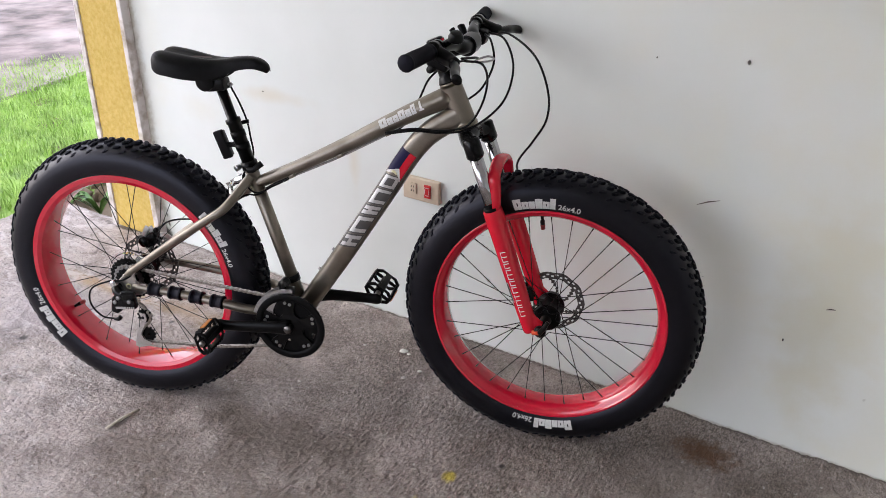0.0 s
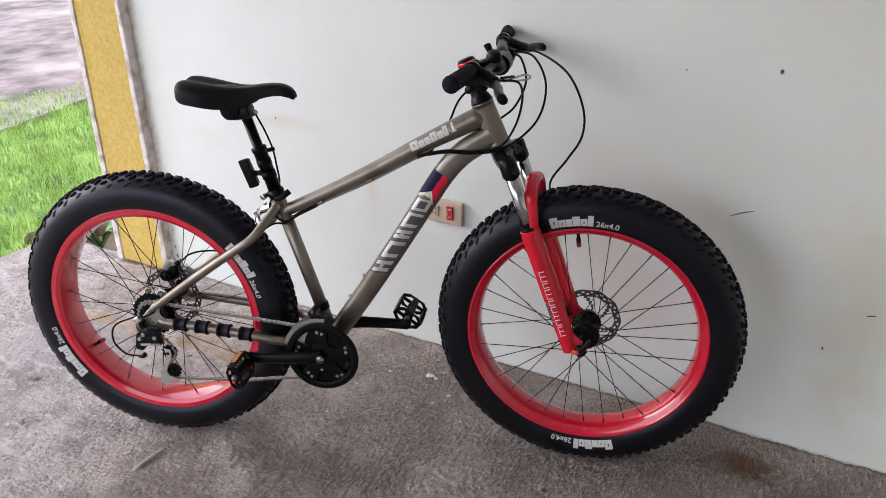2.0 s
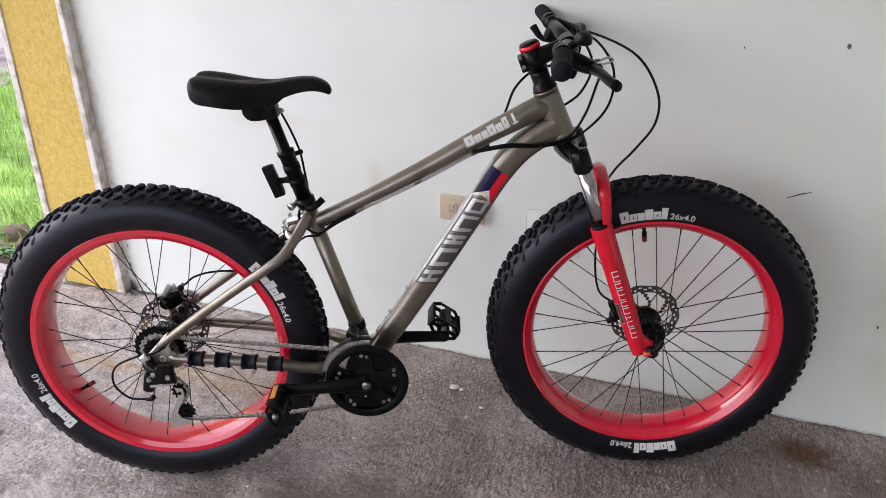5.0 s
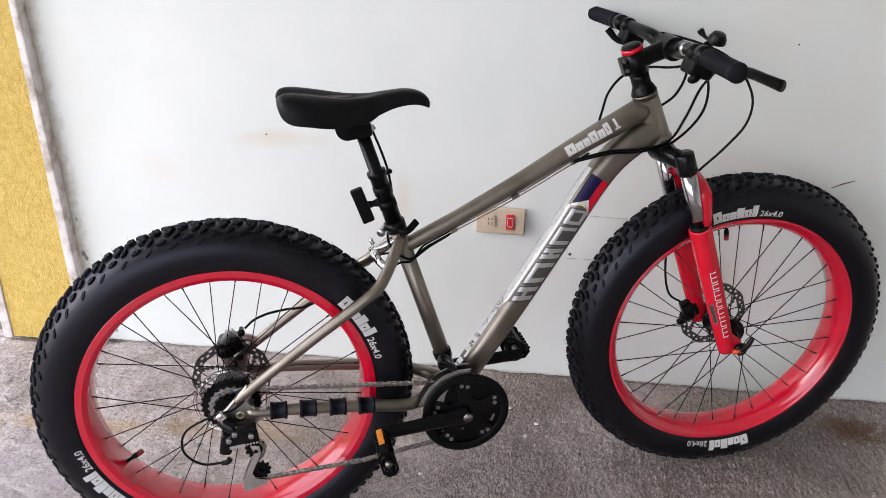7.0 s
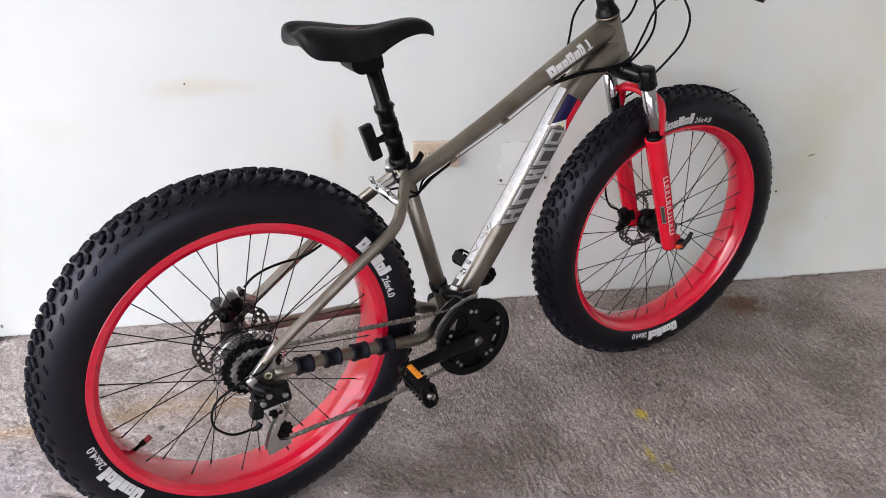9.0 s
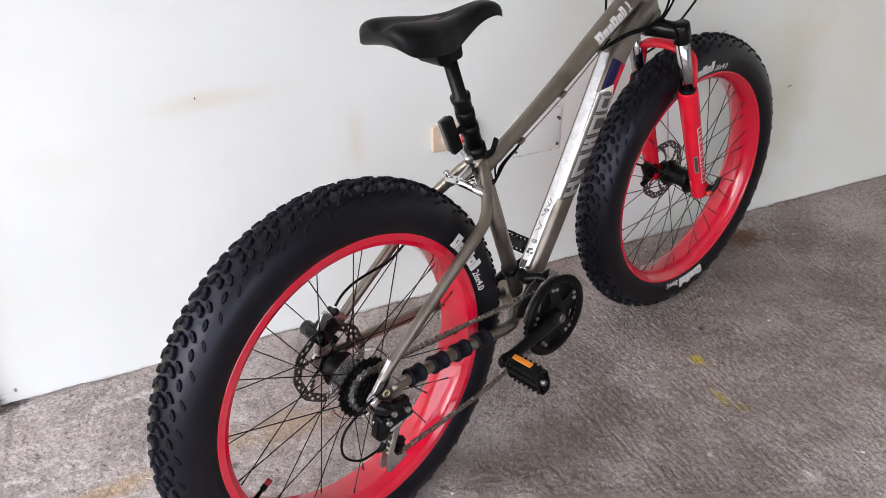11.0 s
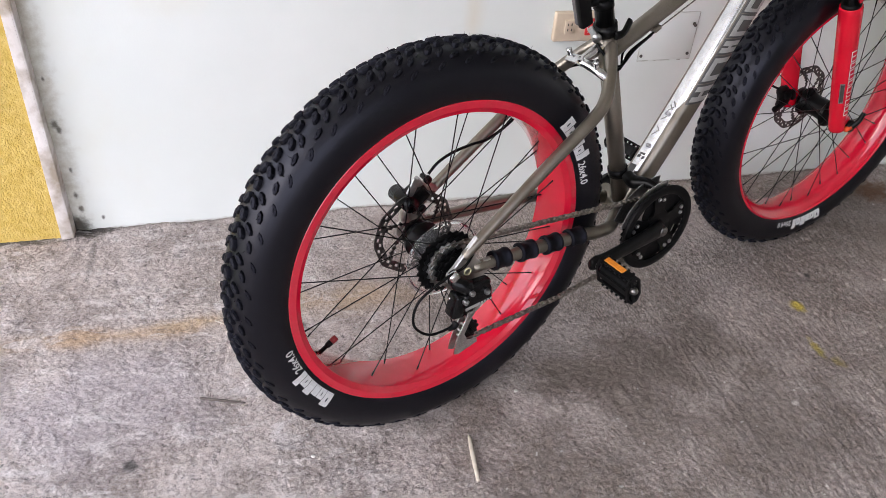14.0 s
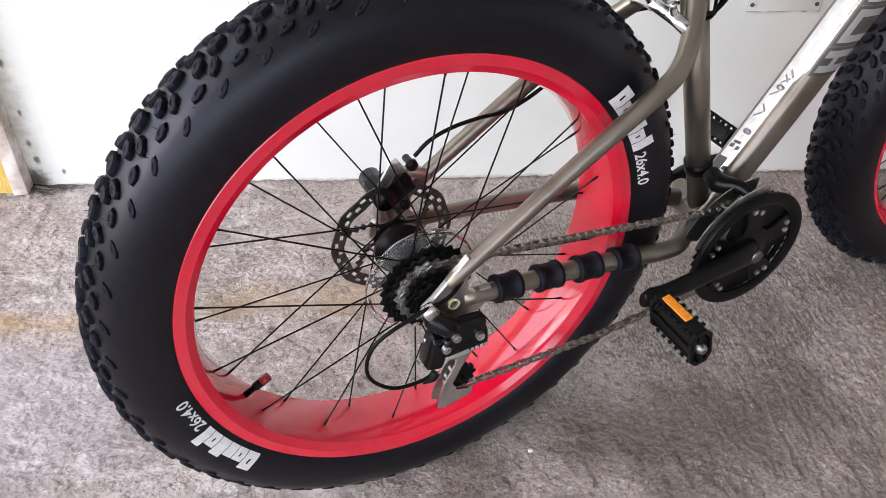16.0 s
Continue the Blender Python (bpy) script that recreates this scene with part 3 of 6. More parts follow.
KNOBS = [mesh_of("tread_knob", knob_mesh(*q), M_TREAD) for q in ((0.0092, 0.0034, 0.0042, 0.0006), (0.0096, 0.0042, 0.0056, 0.0008), (0.0096, 0.0047, 0.0062, 0.0008), (0.0096, 0.0052, 0.0064, 0.0008), (0.0104, 0.0060, 0.0064, 0.0008))]
# rows of knobs from the shoulder inwards: angle off the crown, knob, shift along the tyre in pitches, slant
TREAD = ((50, 0, 0.0, 30), (36, 1, 0.43, 18), (25.5, 2, -0.10, 44), (14.5, 3, 0.16, 38), (3.5, 4, 0.63, 20))


def settle(m, p):
    """Raises a point of the bike that would sink into the floor."""
    w = m @ p
    return max(0.0, 0.0005 - w.z)


def tyre_parts(w, centre, world_m):
    c = Vector(centre)
    bm = lathe(bmesh.new(), TYRE, 144, centre, caps=False)
    for v in bm.verts:
        v.co.z += settle(world_m, v.co - Vector((0, 0, 0.002)))
    part("tyre", smooth(bm), M_RUBBER, w, "fat black knobbly tyre")
    near, rest = [], []
    pitch = 47
    for k in range(pitch):
        for phi, kind, off, slant in TREAD:
            for s in (-1, 1):
                ph = radians(phi + 0.8 * math.sin(k * 78.233 + 3 * phi + s))
                a = 2 * math.pi * (k + 0.06 + off + (0.5 if s > 0 else 0) + 0.02 * math.sin(k * 43.77 + 5 * phi + s)) / pitch
                y, r = s * 0.052 * math.sin(ph), 0.318 + 0.0465 * math.cos(ph)
                nr, ny = math.cos(ph) / 0.0465, s * math.sin(ph) / 0.052
                ln = math.hypot(nr, ny)
                rad, tan = Vector((math.cos(a), 0, math.sin(a))), Vector((-math.sin(a), 0, math.cos(a)))
                nor = (rad * nr + Vector((0, ny, 0))) / ln
                acr = nor.cross(tan)
                m = Matrix((tan, acr, nor)).transposed().to_4x4()
                m = m @ Matrix.Rotation(radians(-s * slant + 3 * math.sin(k * 12.9898 + phi)), 4, "Z")
                p = c + r * rad + Vector((0, y, 0))
                p.z += settle(world_m, p + 0.0068 * nor)
                (near if s < 0 and phi > 10 else rest).append((Matrix.Translation(p) @ m, kind))
    for m, kind in near:
        ob = new("tread_knob", KNOBS[kind])
        ob.parent, ob.matrix_basis = w, m
    verts, faces = [], []
    for m, kind in rest:
        i = len(verts)
        verts += [m @ v.co for v in KNOBS[kind].vertices]
        faces += [[i + q for q in f.vertices] for f in KNOBS[kind].polygons]
    me = bpy.data.meshes.new("tread_rest")
    me.from_pydata(verts, [], faces)
    me.materials.append(M_TREAD)
    ob = new("tread_rest", me)
    ob.parent = w
    ob["kind"] = "stuff"
    bm = bmesh.new()
    for k in range(150):
        a = 2 * math.pi * (k + 0.6 * math.sin(k * 31.7)) / 150
        ph = radians((0, -26, 22, -40, 12)[k % 5] + 5 * math.sin(k * 7.7))
        rad = Vector((math.cos(a), 0, math.sin(a)))
        nor = (rad * math.cos(ph) + Vector((0, math.sin(ph), 0))).normalized()
        p = c + (0.318 + 0.0465 * math.cos(ph)) * rad + Vector((0, 0.052 * math.sin(ph), 0))
        if (world_m @ p).z < 0.06:
            continue
        bend = Vector((0.25 * math.sin(k * 3.1), 0.3 * math.sin(k * 5.3), 0.25 * math.sin(k * 9.1)))
        tip = p + (nor + bend).normalized() * (0.0125 + 0.0025 * math.sin(k * 2.3))
        side = nor.orthogonal().normalized() * 0.00055
        ring = [bm.verts.new(p + Matrix.Rotation(q * 2.0944, 3, nor) @ side) for q in range(3)]
        top = bm.verts.new(tip)
        for q in range(3):
            bm.faces.new((ring[q], ring[(q + 1) % 3], top))
    ob = part("mould_whiskers", bm, M_TREAD, w, "fine rubber mould whiskers")
    ob["kind"] = "stuff"


def letters(text, size):
    """Flat outlines of text in the built-in font: vertices and faces, starting at the origin."""
    cu = bpy.data.curves.new("print", "FONT")
    cu.body, cu.size, cu.resolution_u, cu.offset = text, size, 3, 0.0004
    ob = new("print", cu)
    bpy.context.view_layer.update()
    me = bpy.data.meshes.new_from_object(ob.evaluated_get(bpy.context.evaluated_depsgraph_get()))
    v, f = [tuple(q.co) for q in me.vertices], [tuple(q.vertices) for q in me.polygons]
    bpy.data.objects.remove(ob)
    return v, f


SIZE_TEXT = letters("26x4.0", 0.0195)


def tyre_print(w, centre, start):
    """Pale print on the side wall: six blocks for the name, then the size, running clockwise."""
    c = Vector(centre)

    def put(bm, u, h):
        a, r = radians(start) - u / 0.308, 0.2935 + h
        return bm.verts.new(c + Vector((r * math.cos(a), -side_y(r) - 0.0007, r * math.sin(a))))

    u = 0.0
    for wd, hh, slot in ((0.0185, 0.027, 0.4), (0.0155, 0.019, 0.5), (0.0145, 0.019, 0.0), (0.0165, 0.025, 0.0), (0.0155, 0.019, 0.5), (0.0125, 0.027, 0.0)):
        bm = bmesh.new()
        bars = [(0, wd, 0, hh)] if not slot else [(0, 0.43 * wd, 0, hh), (0.58 * wd, wd, 0, hh), (0.43 * wd, 0.58 * wd, 0, 0.36 * hh), (0.43 * wd, 0.58 * wd, 0.66 * hh, hh)]
        for u0, u1, h0, h1 in bars:
            rows_ = [[put(bm, u + u0 + (u1 - u0) * k / 2, h0 + (h1 - h0) * q / 6) for k in range(3)] for q in range(7)]
            for lo, hi in zip(rows_, rows_[1:]):
                for k in range(2):
                    bm.faces.new((lo[k], lo[k + 1], hi[k + 1], hi[k]))
        bmesh.ops.remove_doubles(bm, verts=bm.verts[:], dist=1e-6)
        part("side_print", bm, M_WHITEINK, w, "pale grey block print on the side wall")
        u += wd + 0.001
    bm = bmesh.new()
    vs = [put(bm, u + 0.005 + x, 0.001 + y) for x, y, z in SIZE_TEXT[0]]
    for f in SIZE_TEXT[1]:
        bm.faces.new([vs[k] for k in f])
    part("size_print", bm, M_WHITEINK, w, "pale grey tyre size print reading 26x4.0")


def disc(w, centre, y):
    """A brake rotor cut from one sheet: wavy rim with holes, six slanted arms, hub ring."""
    c = Vector(centre) + Vector((0, y, 0))
    bm = bmesh.new()
    seg = 120
    radii = (0.016, 0.026, 0.034, 0.042, 0.05, 0.058, 0.0635, 0.067, 0.072, 0.0765, 0.0805)
    verts = {}

    def corner(q, k):
        k %= seg
        if (q, k) not in verts:
            a = 2 * math.pi * k / seg
            r = radii[q] + (0.0013 * math.cos(10 * a) if q in (6, 10) else 0.0)
            verts[q, k] = bm.verts.new(c + Vector((r * math.cos(a), -0.0009, r * math.sin(a))))
        return verts[q, k]

    for q in range(10):
        for k in range(seg):
            if 1 <= q <= 5 and (k - round(2.2 * q)) % 20 > 2:
                continue
            if (q == 7 and k % 6 in (0, 1)) or (q == 8 and k % 6 in (3, 4)):
                continue
            bm.faces.new((corner(q, k), corner(q, k + 1), corner(q + 1, k + 1), corner(q + 1, k)))
    solid = bmesh.ops.extrude_face_region(bm, geom=bm.faces[:])
    for v in solid["geom"]:
        if isinstance(v, bmesh.types.BMVert):
            v.co.y += 0.0018
    bmesh.ops.recalc_face_normals(bm, faces=bm.faces[:])
    part("brake_disc", bm, M_ROTOR, w, "drilled dark steel brake disc")


def wheel(name, centre, m, label, prints, valve_at, lacing, profile):
    hub = bmesh.new()
    lathe(hub, [(-0.07, 0.006), (-0.066, 0.009), (-0.045, 0.014), (-0.037, 0.033), (-0.032, 0.035), (-0.026, 0.026), (0.0, 0.0235), (0.02, 0.026), (0.03, 0.035), (0.037, 0.034), (0.045, 0.023), (0.064, 0.016), (0.07, 0.007)], 40, centre)
    w = part(name, smooth(hub), M_BLACK, bike, label, m)
    c = Vector(centre)
    bm = lathe(bmesh.new(), profile, 144, centre, True)
    part("rim", smooth(bm, 30), M_RIM, w, "glossy red wide rim")
    world_m = BIKE_POSE @ Matrix.Translation((0, 0, -AXLE)) @ m
    tyre_parts(w, centre, world_m)
    turn, cross, hole, far_hub, near_hub, far_rim, near_rim = lacing
    for k in range(32):
        far = k % 2 == 1
        a = 2 * math.pi * (k + turn) / 32
        b = a + (cross if (k // 2 + 1) % 2 else -cross)
        p = c + Vector((hole * math.cos(b), far_hub if far else -near_hub, hole * math.sin(b)))
        q = c + Vector((0.2625 * math.cos(a), far_rim if far else -near_rim, 0.2625 * math.sin(a)))
        d = (q - p).normalized()
        bm = tube(bmesh.new(), [p, q - 0.013 * d, q - 0.0125 * d, q], [0.00105, 0.00105, 0.0016, 0.0016], 6)
        part("spoke", smooth(bm), M_BLACK, w)
    for s in prints:
        tyre_print(w, centre, s)
    a = radians(valve_at)
    rad = Vector((math.cos(a), 0, math.sin(a)))
    bm = tube(bmesh.new(), [c + 0.262 * rad, c + 0.245 * rad, c + 0.244 * rad, c + 0.234 * rad], [0.0042, 0.0036, 0.0055, 0.0055], 12)
    part("valve", smooth(bm), M_PLASTIC, w, "black valve with a dark red cap")
    bm = tube(bmesh.new(), [c + 0.2335 * rad, c + 0.222 * rad], [0.0058, 0.0054], 10)
    part("valve_cap", smooth(bm), M_DARKRED, w, "dark red valve cap")
    return w


M_DARKRED = material("dark_red_plastic", (0.22, 0.01, 0.012), 0.4)
RC = Vector((0, -0.004, 0))
rear = wheel("rear_wheel", RC, UP, "rear wheel with red rim and black spokes", (41.6, 220.4), 211.0, (3.287, 0.98, 0.0300, 0.0473, 0.0432, 0.0226, 0.0124), RIM)
FRONT = STEER.inverted() @ Vector((1.1025, 0.008, -0.0005))
front = wheel("front_wheel", FRONT, UPS, "front wheel with red rim and black spokes", (107.3, 286.0), 97.0, (1.158, 0.95, 0.0280, 0.0170, 0.0580, -0.0124, 0.0200), FRONT_RIM)
disc(rear, RC, 0.058)
disc(front, FRONT, 0.056)

# rear cassette: seven toothed cogs and a clear spoke guard
for k, (teeth, y) in enumerate(((28, -0.045), (24, -0.049), (21, -0.053), (18, -0.057), (16, -0.061), (14, -0.065), (12, -0.069))):
    bm = bmesh.new()
    r = 0.0127 * teeth / (2 * math.pi)
    ring = [(r + (0.0028 if q % 2 else -0.0018)) for q in range(2 * teeth)]
    for yy in (-0.001, 0.001):
        vs = [bm.verts.new(RC + Vector((rr * math.cos(math.pi * q / teeth), y + yy, rr * math.sin(math.pi * q / teeth)))) for q, rr in enumerate(ring)]
        bm.faces.new(vs)
    bm.verts.ensure_lookup_table()
    nn = 2 * teeth
    for q in range(nn):
        bm.faces.new((bm.verts[q], bm.verts[(q + 1) % nn], bm.verts[nn + (q + 1) % nn], bm.verts[nn + q]))
    part("cog", bm, M_STEEL if k in (2, 3) else M_BLACK, rear, "dark toothed steel cog")
bm = lathe(bmesh.new(), [(-0.0305, 0.0685), (-0.031, 0.0715), (-0.034, 0.073), (-0.0365, 0.0715), (-0.0372, 0.0675), (-0.041, 0.05), (-0.042, 0.03), (-0.0395, 0.03), (-0.038, 0.05), (-0.0345, 0.066)], 64, RC, True)
guard = part("spoke_guard", smooth(bm), M_CLEAR, rear, "clear plastic disc behind the cogs")
guard.visible_shadow = False

# ---- frame ----
BB = Vector((0.463, 0, -0.062))
rod("seat_tube", [(0.3435, 0, 0.335), BB], 0.0165, M_FRAME, "champagne grey metal tube", seg=20)
rod("top_tube", [(0.352, 0, 0.275), (0.473, 0, 0.332), (0.6, 0, 0.396), (0.7186, 0, 0.461), (0.85, 0, 0.527)], [0.0152, 0.0152, 0.0176, 0.0204, 0.0245], M_FRAME, seg=20)
DOWN = spline([BB, (0.577, 0, 0.104), (0.692, 0, 0.283), (0.757, 0, 0.386), (0.805, 0, 0.44), (0.872, 0, 0.484)], 10)


def squared(a, r):
    """Radius of the down tube's rounded square section at angle a."""
    return r / (abs(math.cos(a)) ** 3.2 + abs(math.sin(a)) ** 3.2) ** (1 / 3.2)


def on_down(i, a, lift=0.0):
    """A place on the down tube's skin: i is the (fractional) index along it, a the angle (90 up, 180 drive side)."""
    k = min(int(i), len(DOWN) - 2)
    p = DOWN[k].lerp(DOWN[k + 1], i - k)
    d = (DOWN[min(k + 1, len(DOWN) - 1)] - DOWN[max(k - 1, 0)]).lerp(DOWN[min(k + 2, len(DOWN) - 1)] - DOWN[k], i - k).normalized()
    upv = Vector((-d.z, 0, d.x))
    r = squared(a, float(np.interp(i, [0, 12, 30, 50], [0.025, 0.0255, 0.0265, 0.027]))) + lift
    return p + r * (math.cos(a) * Vector((0, 1, 0)) + math.sin(a) * upv)


bm = bmesh.new()
rings = [[bm.verts.new(on_down(i, 2 * math.pi * k / 32)) for k in range(32)] for i in np.linspace(0, len(DOWN) - 1.001, 60)]
for a, b in zip(rings, rings[1:]):
    for k in range(32):
        bm.faces.new((a[k], a[(k + 1) % 32], b[(k + 1) % 32], b[k]))
down_tube = part("down_tube", smooth(bm, 60), M_FRAME, bike, m=UP)


def down_print(name, quads, mat, label="", lift=0.0007):
    """Print on the down tube: patches whose ends run from (i0, i1) at angle a0 to (j0, j1) at angle a1."""
    bm = bmesh.new()
    for i0, i1, j0, j1, a0, a1 in quads:
        g = [[bm.verts.new(on_down((i0 + (j0 - i0) * v / 6) * (1 - u / 6) + (i1 + (j1 - i1) * v / 6) * u / 6, radians(a0 + (a1 - a0) * v / 6), lift)) for u in range(7)] for v in range(7)]
        for r0, r1 in zip(g, g[1:]):
            for u in range(6):
                bm.faces.new((r0[u], r0[u + 1], r1[u + 1], r1[u]))
    return part(name, smooth(bm), mat, down_tube, label)


rod("head_tube", [HEAD_TOP, HEAD_TOP.lerp(HEAD_LOW, 0.06), HEAD_TOP.lerp(HEAD_LOW, 0.12), HEAD_TOP.lerp(HEAD_LOW, 0.88), HEAD_TOP.lerp(HEAD_LOW, 0.94), HEAD_LOW], [0.0245, 0.0255, 0.0245, 0.0265, 0.029, 0.0285], M_FRAME, seg=28, n=2)
bm = lathe(bmesh.new(), [(-0.055, 0.019), (-0.054, 0.0225), (0.054, 0.0225), (0.055, 0.019)], 28, BB)
part("bottom_bracket", smooth(bm), M_FRAME, bike, "champagne grey bottom bracket shell", UP)
for s in (-1, 1):
    rod("seat_stay", [(0.353, s * 0.012, 0.300), (0.342, s * 0.026, 0.285), (0.322, s * 0.05, 0.257), (0.298, s * 0.070, 0.229), (0.262, s * 0.079, 0.205), (0.16, s * 0.081, 0.135), (0.03, s * 0.083, 0.04), (0.012, s * 0.083, 0.022)], [0.011, 0.0115, 0.0115, 0.0115, 0.011, 0.0105, 0.0095, 0.007], M_FRAME)
    rod("chain_stay", [(0.03, s * 0.083, -0.004), (0.15, s * 0.081, -0.013), (0.27, s * 0.080, -0.027), (0.325, s * 0.078, -0.037), (0.36, s * 0.072, -0.041), (0.385, s * 0.056, -0.041), (0.402, s * 0.044, -0.043), (0.43, s * 0.036, -0.052), (0.462, s * 0.034, -0.061)], [0.010, 0.012, 0.0125, 0.0125, 0.0125, 0.0125, 0.013, 0.014, 0.014], M_FRAME)
    bm = bmesh.new()
    outline = [(0.066, 0.006), (0.046, 0.004), (0.036, 0.012), (0.034, 0.026), (0.045, 0.045), (0.034, 0.06), (0.014, 0.038), (-0.01, 0.012), (-0.022, 0.002), (-0.022, -0.014), (-0.012, -0.026), (0.002, -0.032), (0.012, -0.02), (0.026, -0.028), (0.05, -0.026), (0.066, -0.014)]
    for yy in (-0.0045, 0.0045):
        bm.faces.new([bm.verts.new((x, s * 0.083 + yy, z)) for x, z in outline])
    bm.verts.ensure_lookup_table()
    nn = len(outline)
    for q in range(nn):
        bm.faces.new((bm.verts[q], bm.verts[(q + 1) % nn], bm.verts[nn + (q + 1) % nn], bm.verts[nn + q]))
    bmesh.ops.recalc_face_normals(bm, faces=bm.faces[:])
    bmesh.ops.bevel(bm, geom=bm.edges[:], offset=0.0016, segments=1, affect="EDGES", profile=0.5)
    part("dropout", bm, M_DROP, bike, "bare forged aluminium dropout", UP)
# bridge between the seat stays with its two brake studs
rod("stay_bridge", [(0.320, -0.05, 0.257), (0.306, -0.036, 0.270), (0.300, 0, 0.277), (0.306, 0.036, 0.270), (0.320, 0.05, 0.257)], [0.0085, 0.008, 0.0085, 0.008, 0.0085], M_GREYCAST, "polished aluminium bridge", seg=14, flat=0.6)
rod("stay_bridge", [(0.345, 0, 0.296), (0.325, 0, 0.287), (0.302, 0, 0.278)], [0.010, 0.010, 0.008], M_GREYCAST, "polished aluminium bridge lug", seg=14)
for s in (-1, 1):
    rod("brake_stud", [(0.308, s * 0.034, 0.270), (0.302, s * 0.034, 0.282), (0.30, s * 0.034, 0.287)], [0.0055, 0.004, 0.006], M_GREYCAST, "polished brake stud", seg=12)
bm = lathe(bmesh.new(), [(-0.0085, 0.0026), (-0.0085, 0.0062), (0.0085, 0.0062), (0.0085, 0.0026)], 20, (0, 0, 0), True)
part("bridge_boss", smooth(bm, 30), M_GREYCAST, bike, "drilled bridge boss", UP @ Matrix.Translation((0.300, 0, 0.277)) @ pose(0, 0, 0, 58, 0, 90))
# four dark wraps on the drive side stay
for x in (0.09, 0.147, 0.205, 0.262):
    z = float(np.interp(x, [0.03, 0.15, 0.30], [-0.004, -0.013, -0.028]))
    prof = ((-0.0175, 0.0140), (-0.017, 0.0174), (-0.0115, 0.0178), (-0.011, 0.0162), (0.010, 0.0162), (0.0105, 0.0177), (0.0155, 0.0174), (0.016, 0.0140))
    bm = tube(bmesh.new(), [(x + u, -0.081, z - 0.07 * u) for u, q in prof], [q for u, q in prof], 18)
    part("stay_wrap", smooth(bm, 25), M_TREAD, bike, "black rubber strap wrapped on the stay", UP)

# ---- print on the frame ----
# lighter silver on the upper face paints in the tube's sky reflection
down_print("silver_face", [(1.5, 31.5, 1.5, 31.5, 62, 111), (10.6, 23.6, 11.6, 23.9, 111, 125)], M_SILVER, "silver upper face, lighter to carry the sky's reflection")
down_print("flag_print", [(24.1, 30.7, 26.1, 30.8, 126, 178)], M_NAVY, "navy stripe of a flag print", 0.0012)
down_print("flag_print", [(26.1, 30.8, 23.8, 30.9, 178, 212)], M_RED, "red stripe of a flag print", 0.0012)
down_print("flag_print", [(23.7, 24.1, 25.0, 26.1, 126, 178), (25.0, 26.1, 23.6, 23.8, 178, 212)], M_WHITEINK, "white triangle of a flag print", 0.0012)
down_print("flag_print", [(24.5, 24.9, 24.6, 25.2, 152, 166), (24.6, 25.2, 24.5, 24.8, 166, 182)], M_YELLOWINK, "yellow sun of a flag print", 0.0016)
# five plain blocks of the name: a dark field with a pale ring or bars on it
for i0, i1, form in ((11.5, 13.0, 0), (13.5, 15.7, 1), (16.2, 17.4, 0), (17.9, 20.3, 1), (20.8, 23.3, 2)):
    lean, wd = 0.9, 0.5

    def inked(u0, u1, a0, a1):
        """A stroke from u0 to u1 along the block, slanted with it, between two angles."""
        s0, s1 = lean * (a0 - 128) / 70, lean * (a1 - 128) / 70
        return (u0 + s0, u1 + s0, u0 + s1, u1 + s1, a0, a1)

    down_print("name_print", [inked(i0 - 0.22, i1 + 0.22, 130, 214)], M_DARKINK, "dark field behind the name print", 0.0009)
    strokes = [inked(i0, i0 + wd, 138, 208), inked(i1 - wd, i1, 138, 208)]
    if form:
        strokes.append(inked(i0 + wd, i1 - wd, 138, 155))
    if form == 2:
        strokes.append(inked(i0 + wd, i1 - wd, 192, 208))
    if not form:
        strokes.append(inked(i0 + wd, i1 - wd, 160, 176))
    down_print("name_print", strokes, M_PEARL, "pale silver block of the name print", 0.0014)
for q in ((1.9, 2.1, 60, 110), (2.4, 2.55, 60, 110), (3.2, 4.1, 60, 92), (3.3, 3.6, 96, 112), (4.9, 5.2, 68, 82), (4.9, 5.2, 92, 104), (5.3, 5.5, 72, 98)):
    down_print("sticker", [(q[0], q[1], q[0] + 0.1, q[1] + 0.1, q[2], q[3])], M_DARKINK, "small dark printed sticker mark", 0.0011)
for i, a, r in ((7.9, 84, 0.5), (9.9, 86, 0.8), (10.6, 92, 0.5)):
    down_print("sticker", [(i - r, i - r + 0.16, i - r + 0.5, i - r + 0.66, a - 14, a + 6), (i + r, i + r + 0.16, i + r - 0.4, i + r - 0.24, a - 10, a + 12)], M_DISC, "grey curl of a sticker drawing", 0.0011)
for i in (6.4, 9.9):
    p, q = on_down(i, radians(90)), on_down(i, radians(90), 0.006)
    rod("bottle_bolt", [p, q], 0.0042, M_STEEL, "small steel bolt", seg=10)
T0, T1 = Vector((0.684, 0, 0.4435)), Vector((0.85, 0, 0.527))
dT = (T1 - T0).normalized()
uT = Vector((-dT.z, 0, dT.x))


def top_print(name, bars, mat, lift, label):
    bm = bmesh.new()
    for u0, u1, a0, a1 in bars:
        g = []
        for v in range(5):
            row = []
            for u in range(4):
                a, s = radians(a0 + (a1 - a0) * v / 4), u0 + (u1 - u0) * u / 3
                r = float(np.interp(s, [0, 0.035, 0.187], [0.0194, 0.0206, 0.0248])) + lift
                row.append(bm.verts.new(T0 + dT * s + r * (math.cos(a) * Vector((0, 1, 0)) + math.sin(a) * uT)))
            g.append(row)
        for r0, r1 in zip(g, g[1:]):
            for u in range(3):
                bm.faces.new((r0[u], r0[u + 1], r1[u + 1], r1[u]))
    bmesh.ops.remove_doubles(bm, verts=bm.verts[:], dist=1e-6)
    return part(name, smooth(bm), mat, bike, label, UP)


u = 0.005
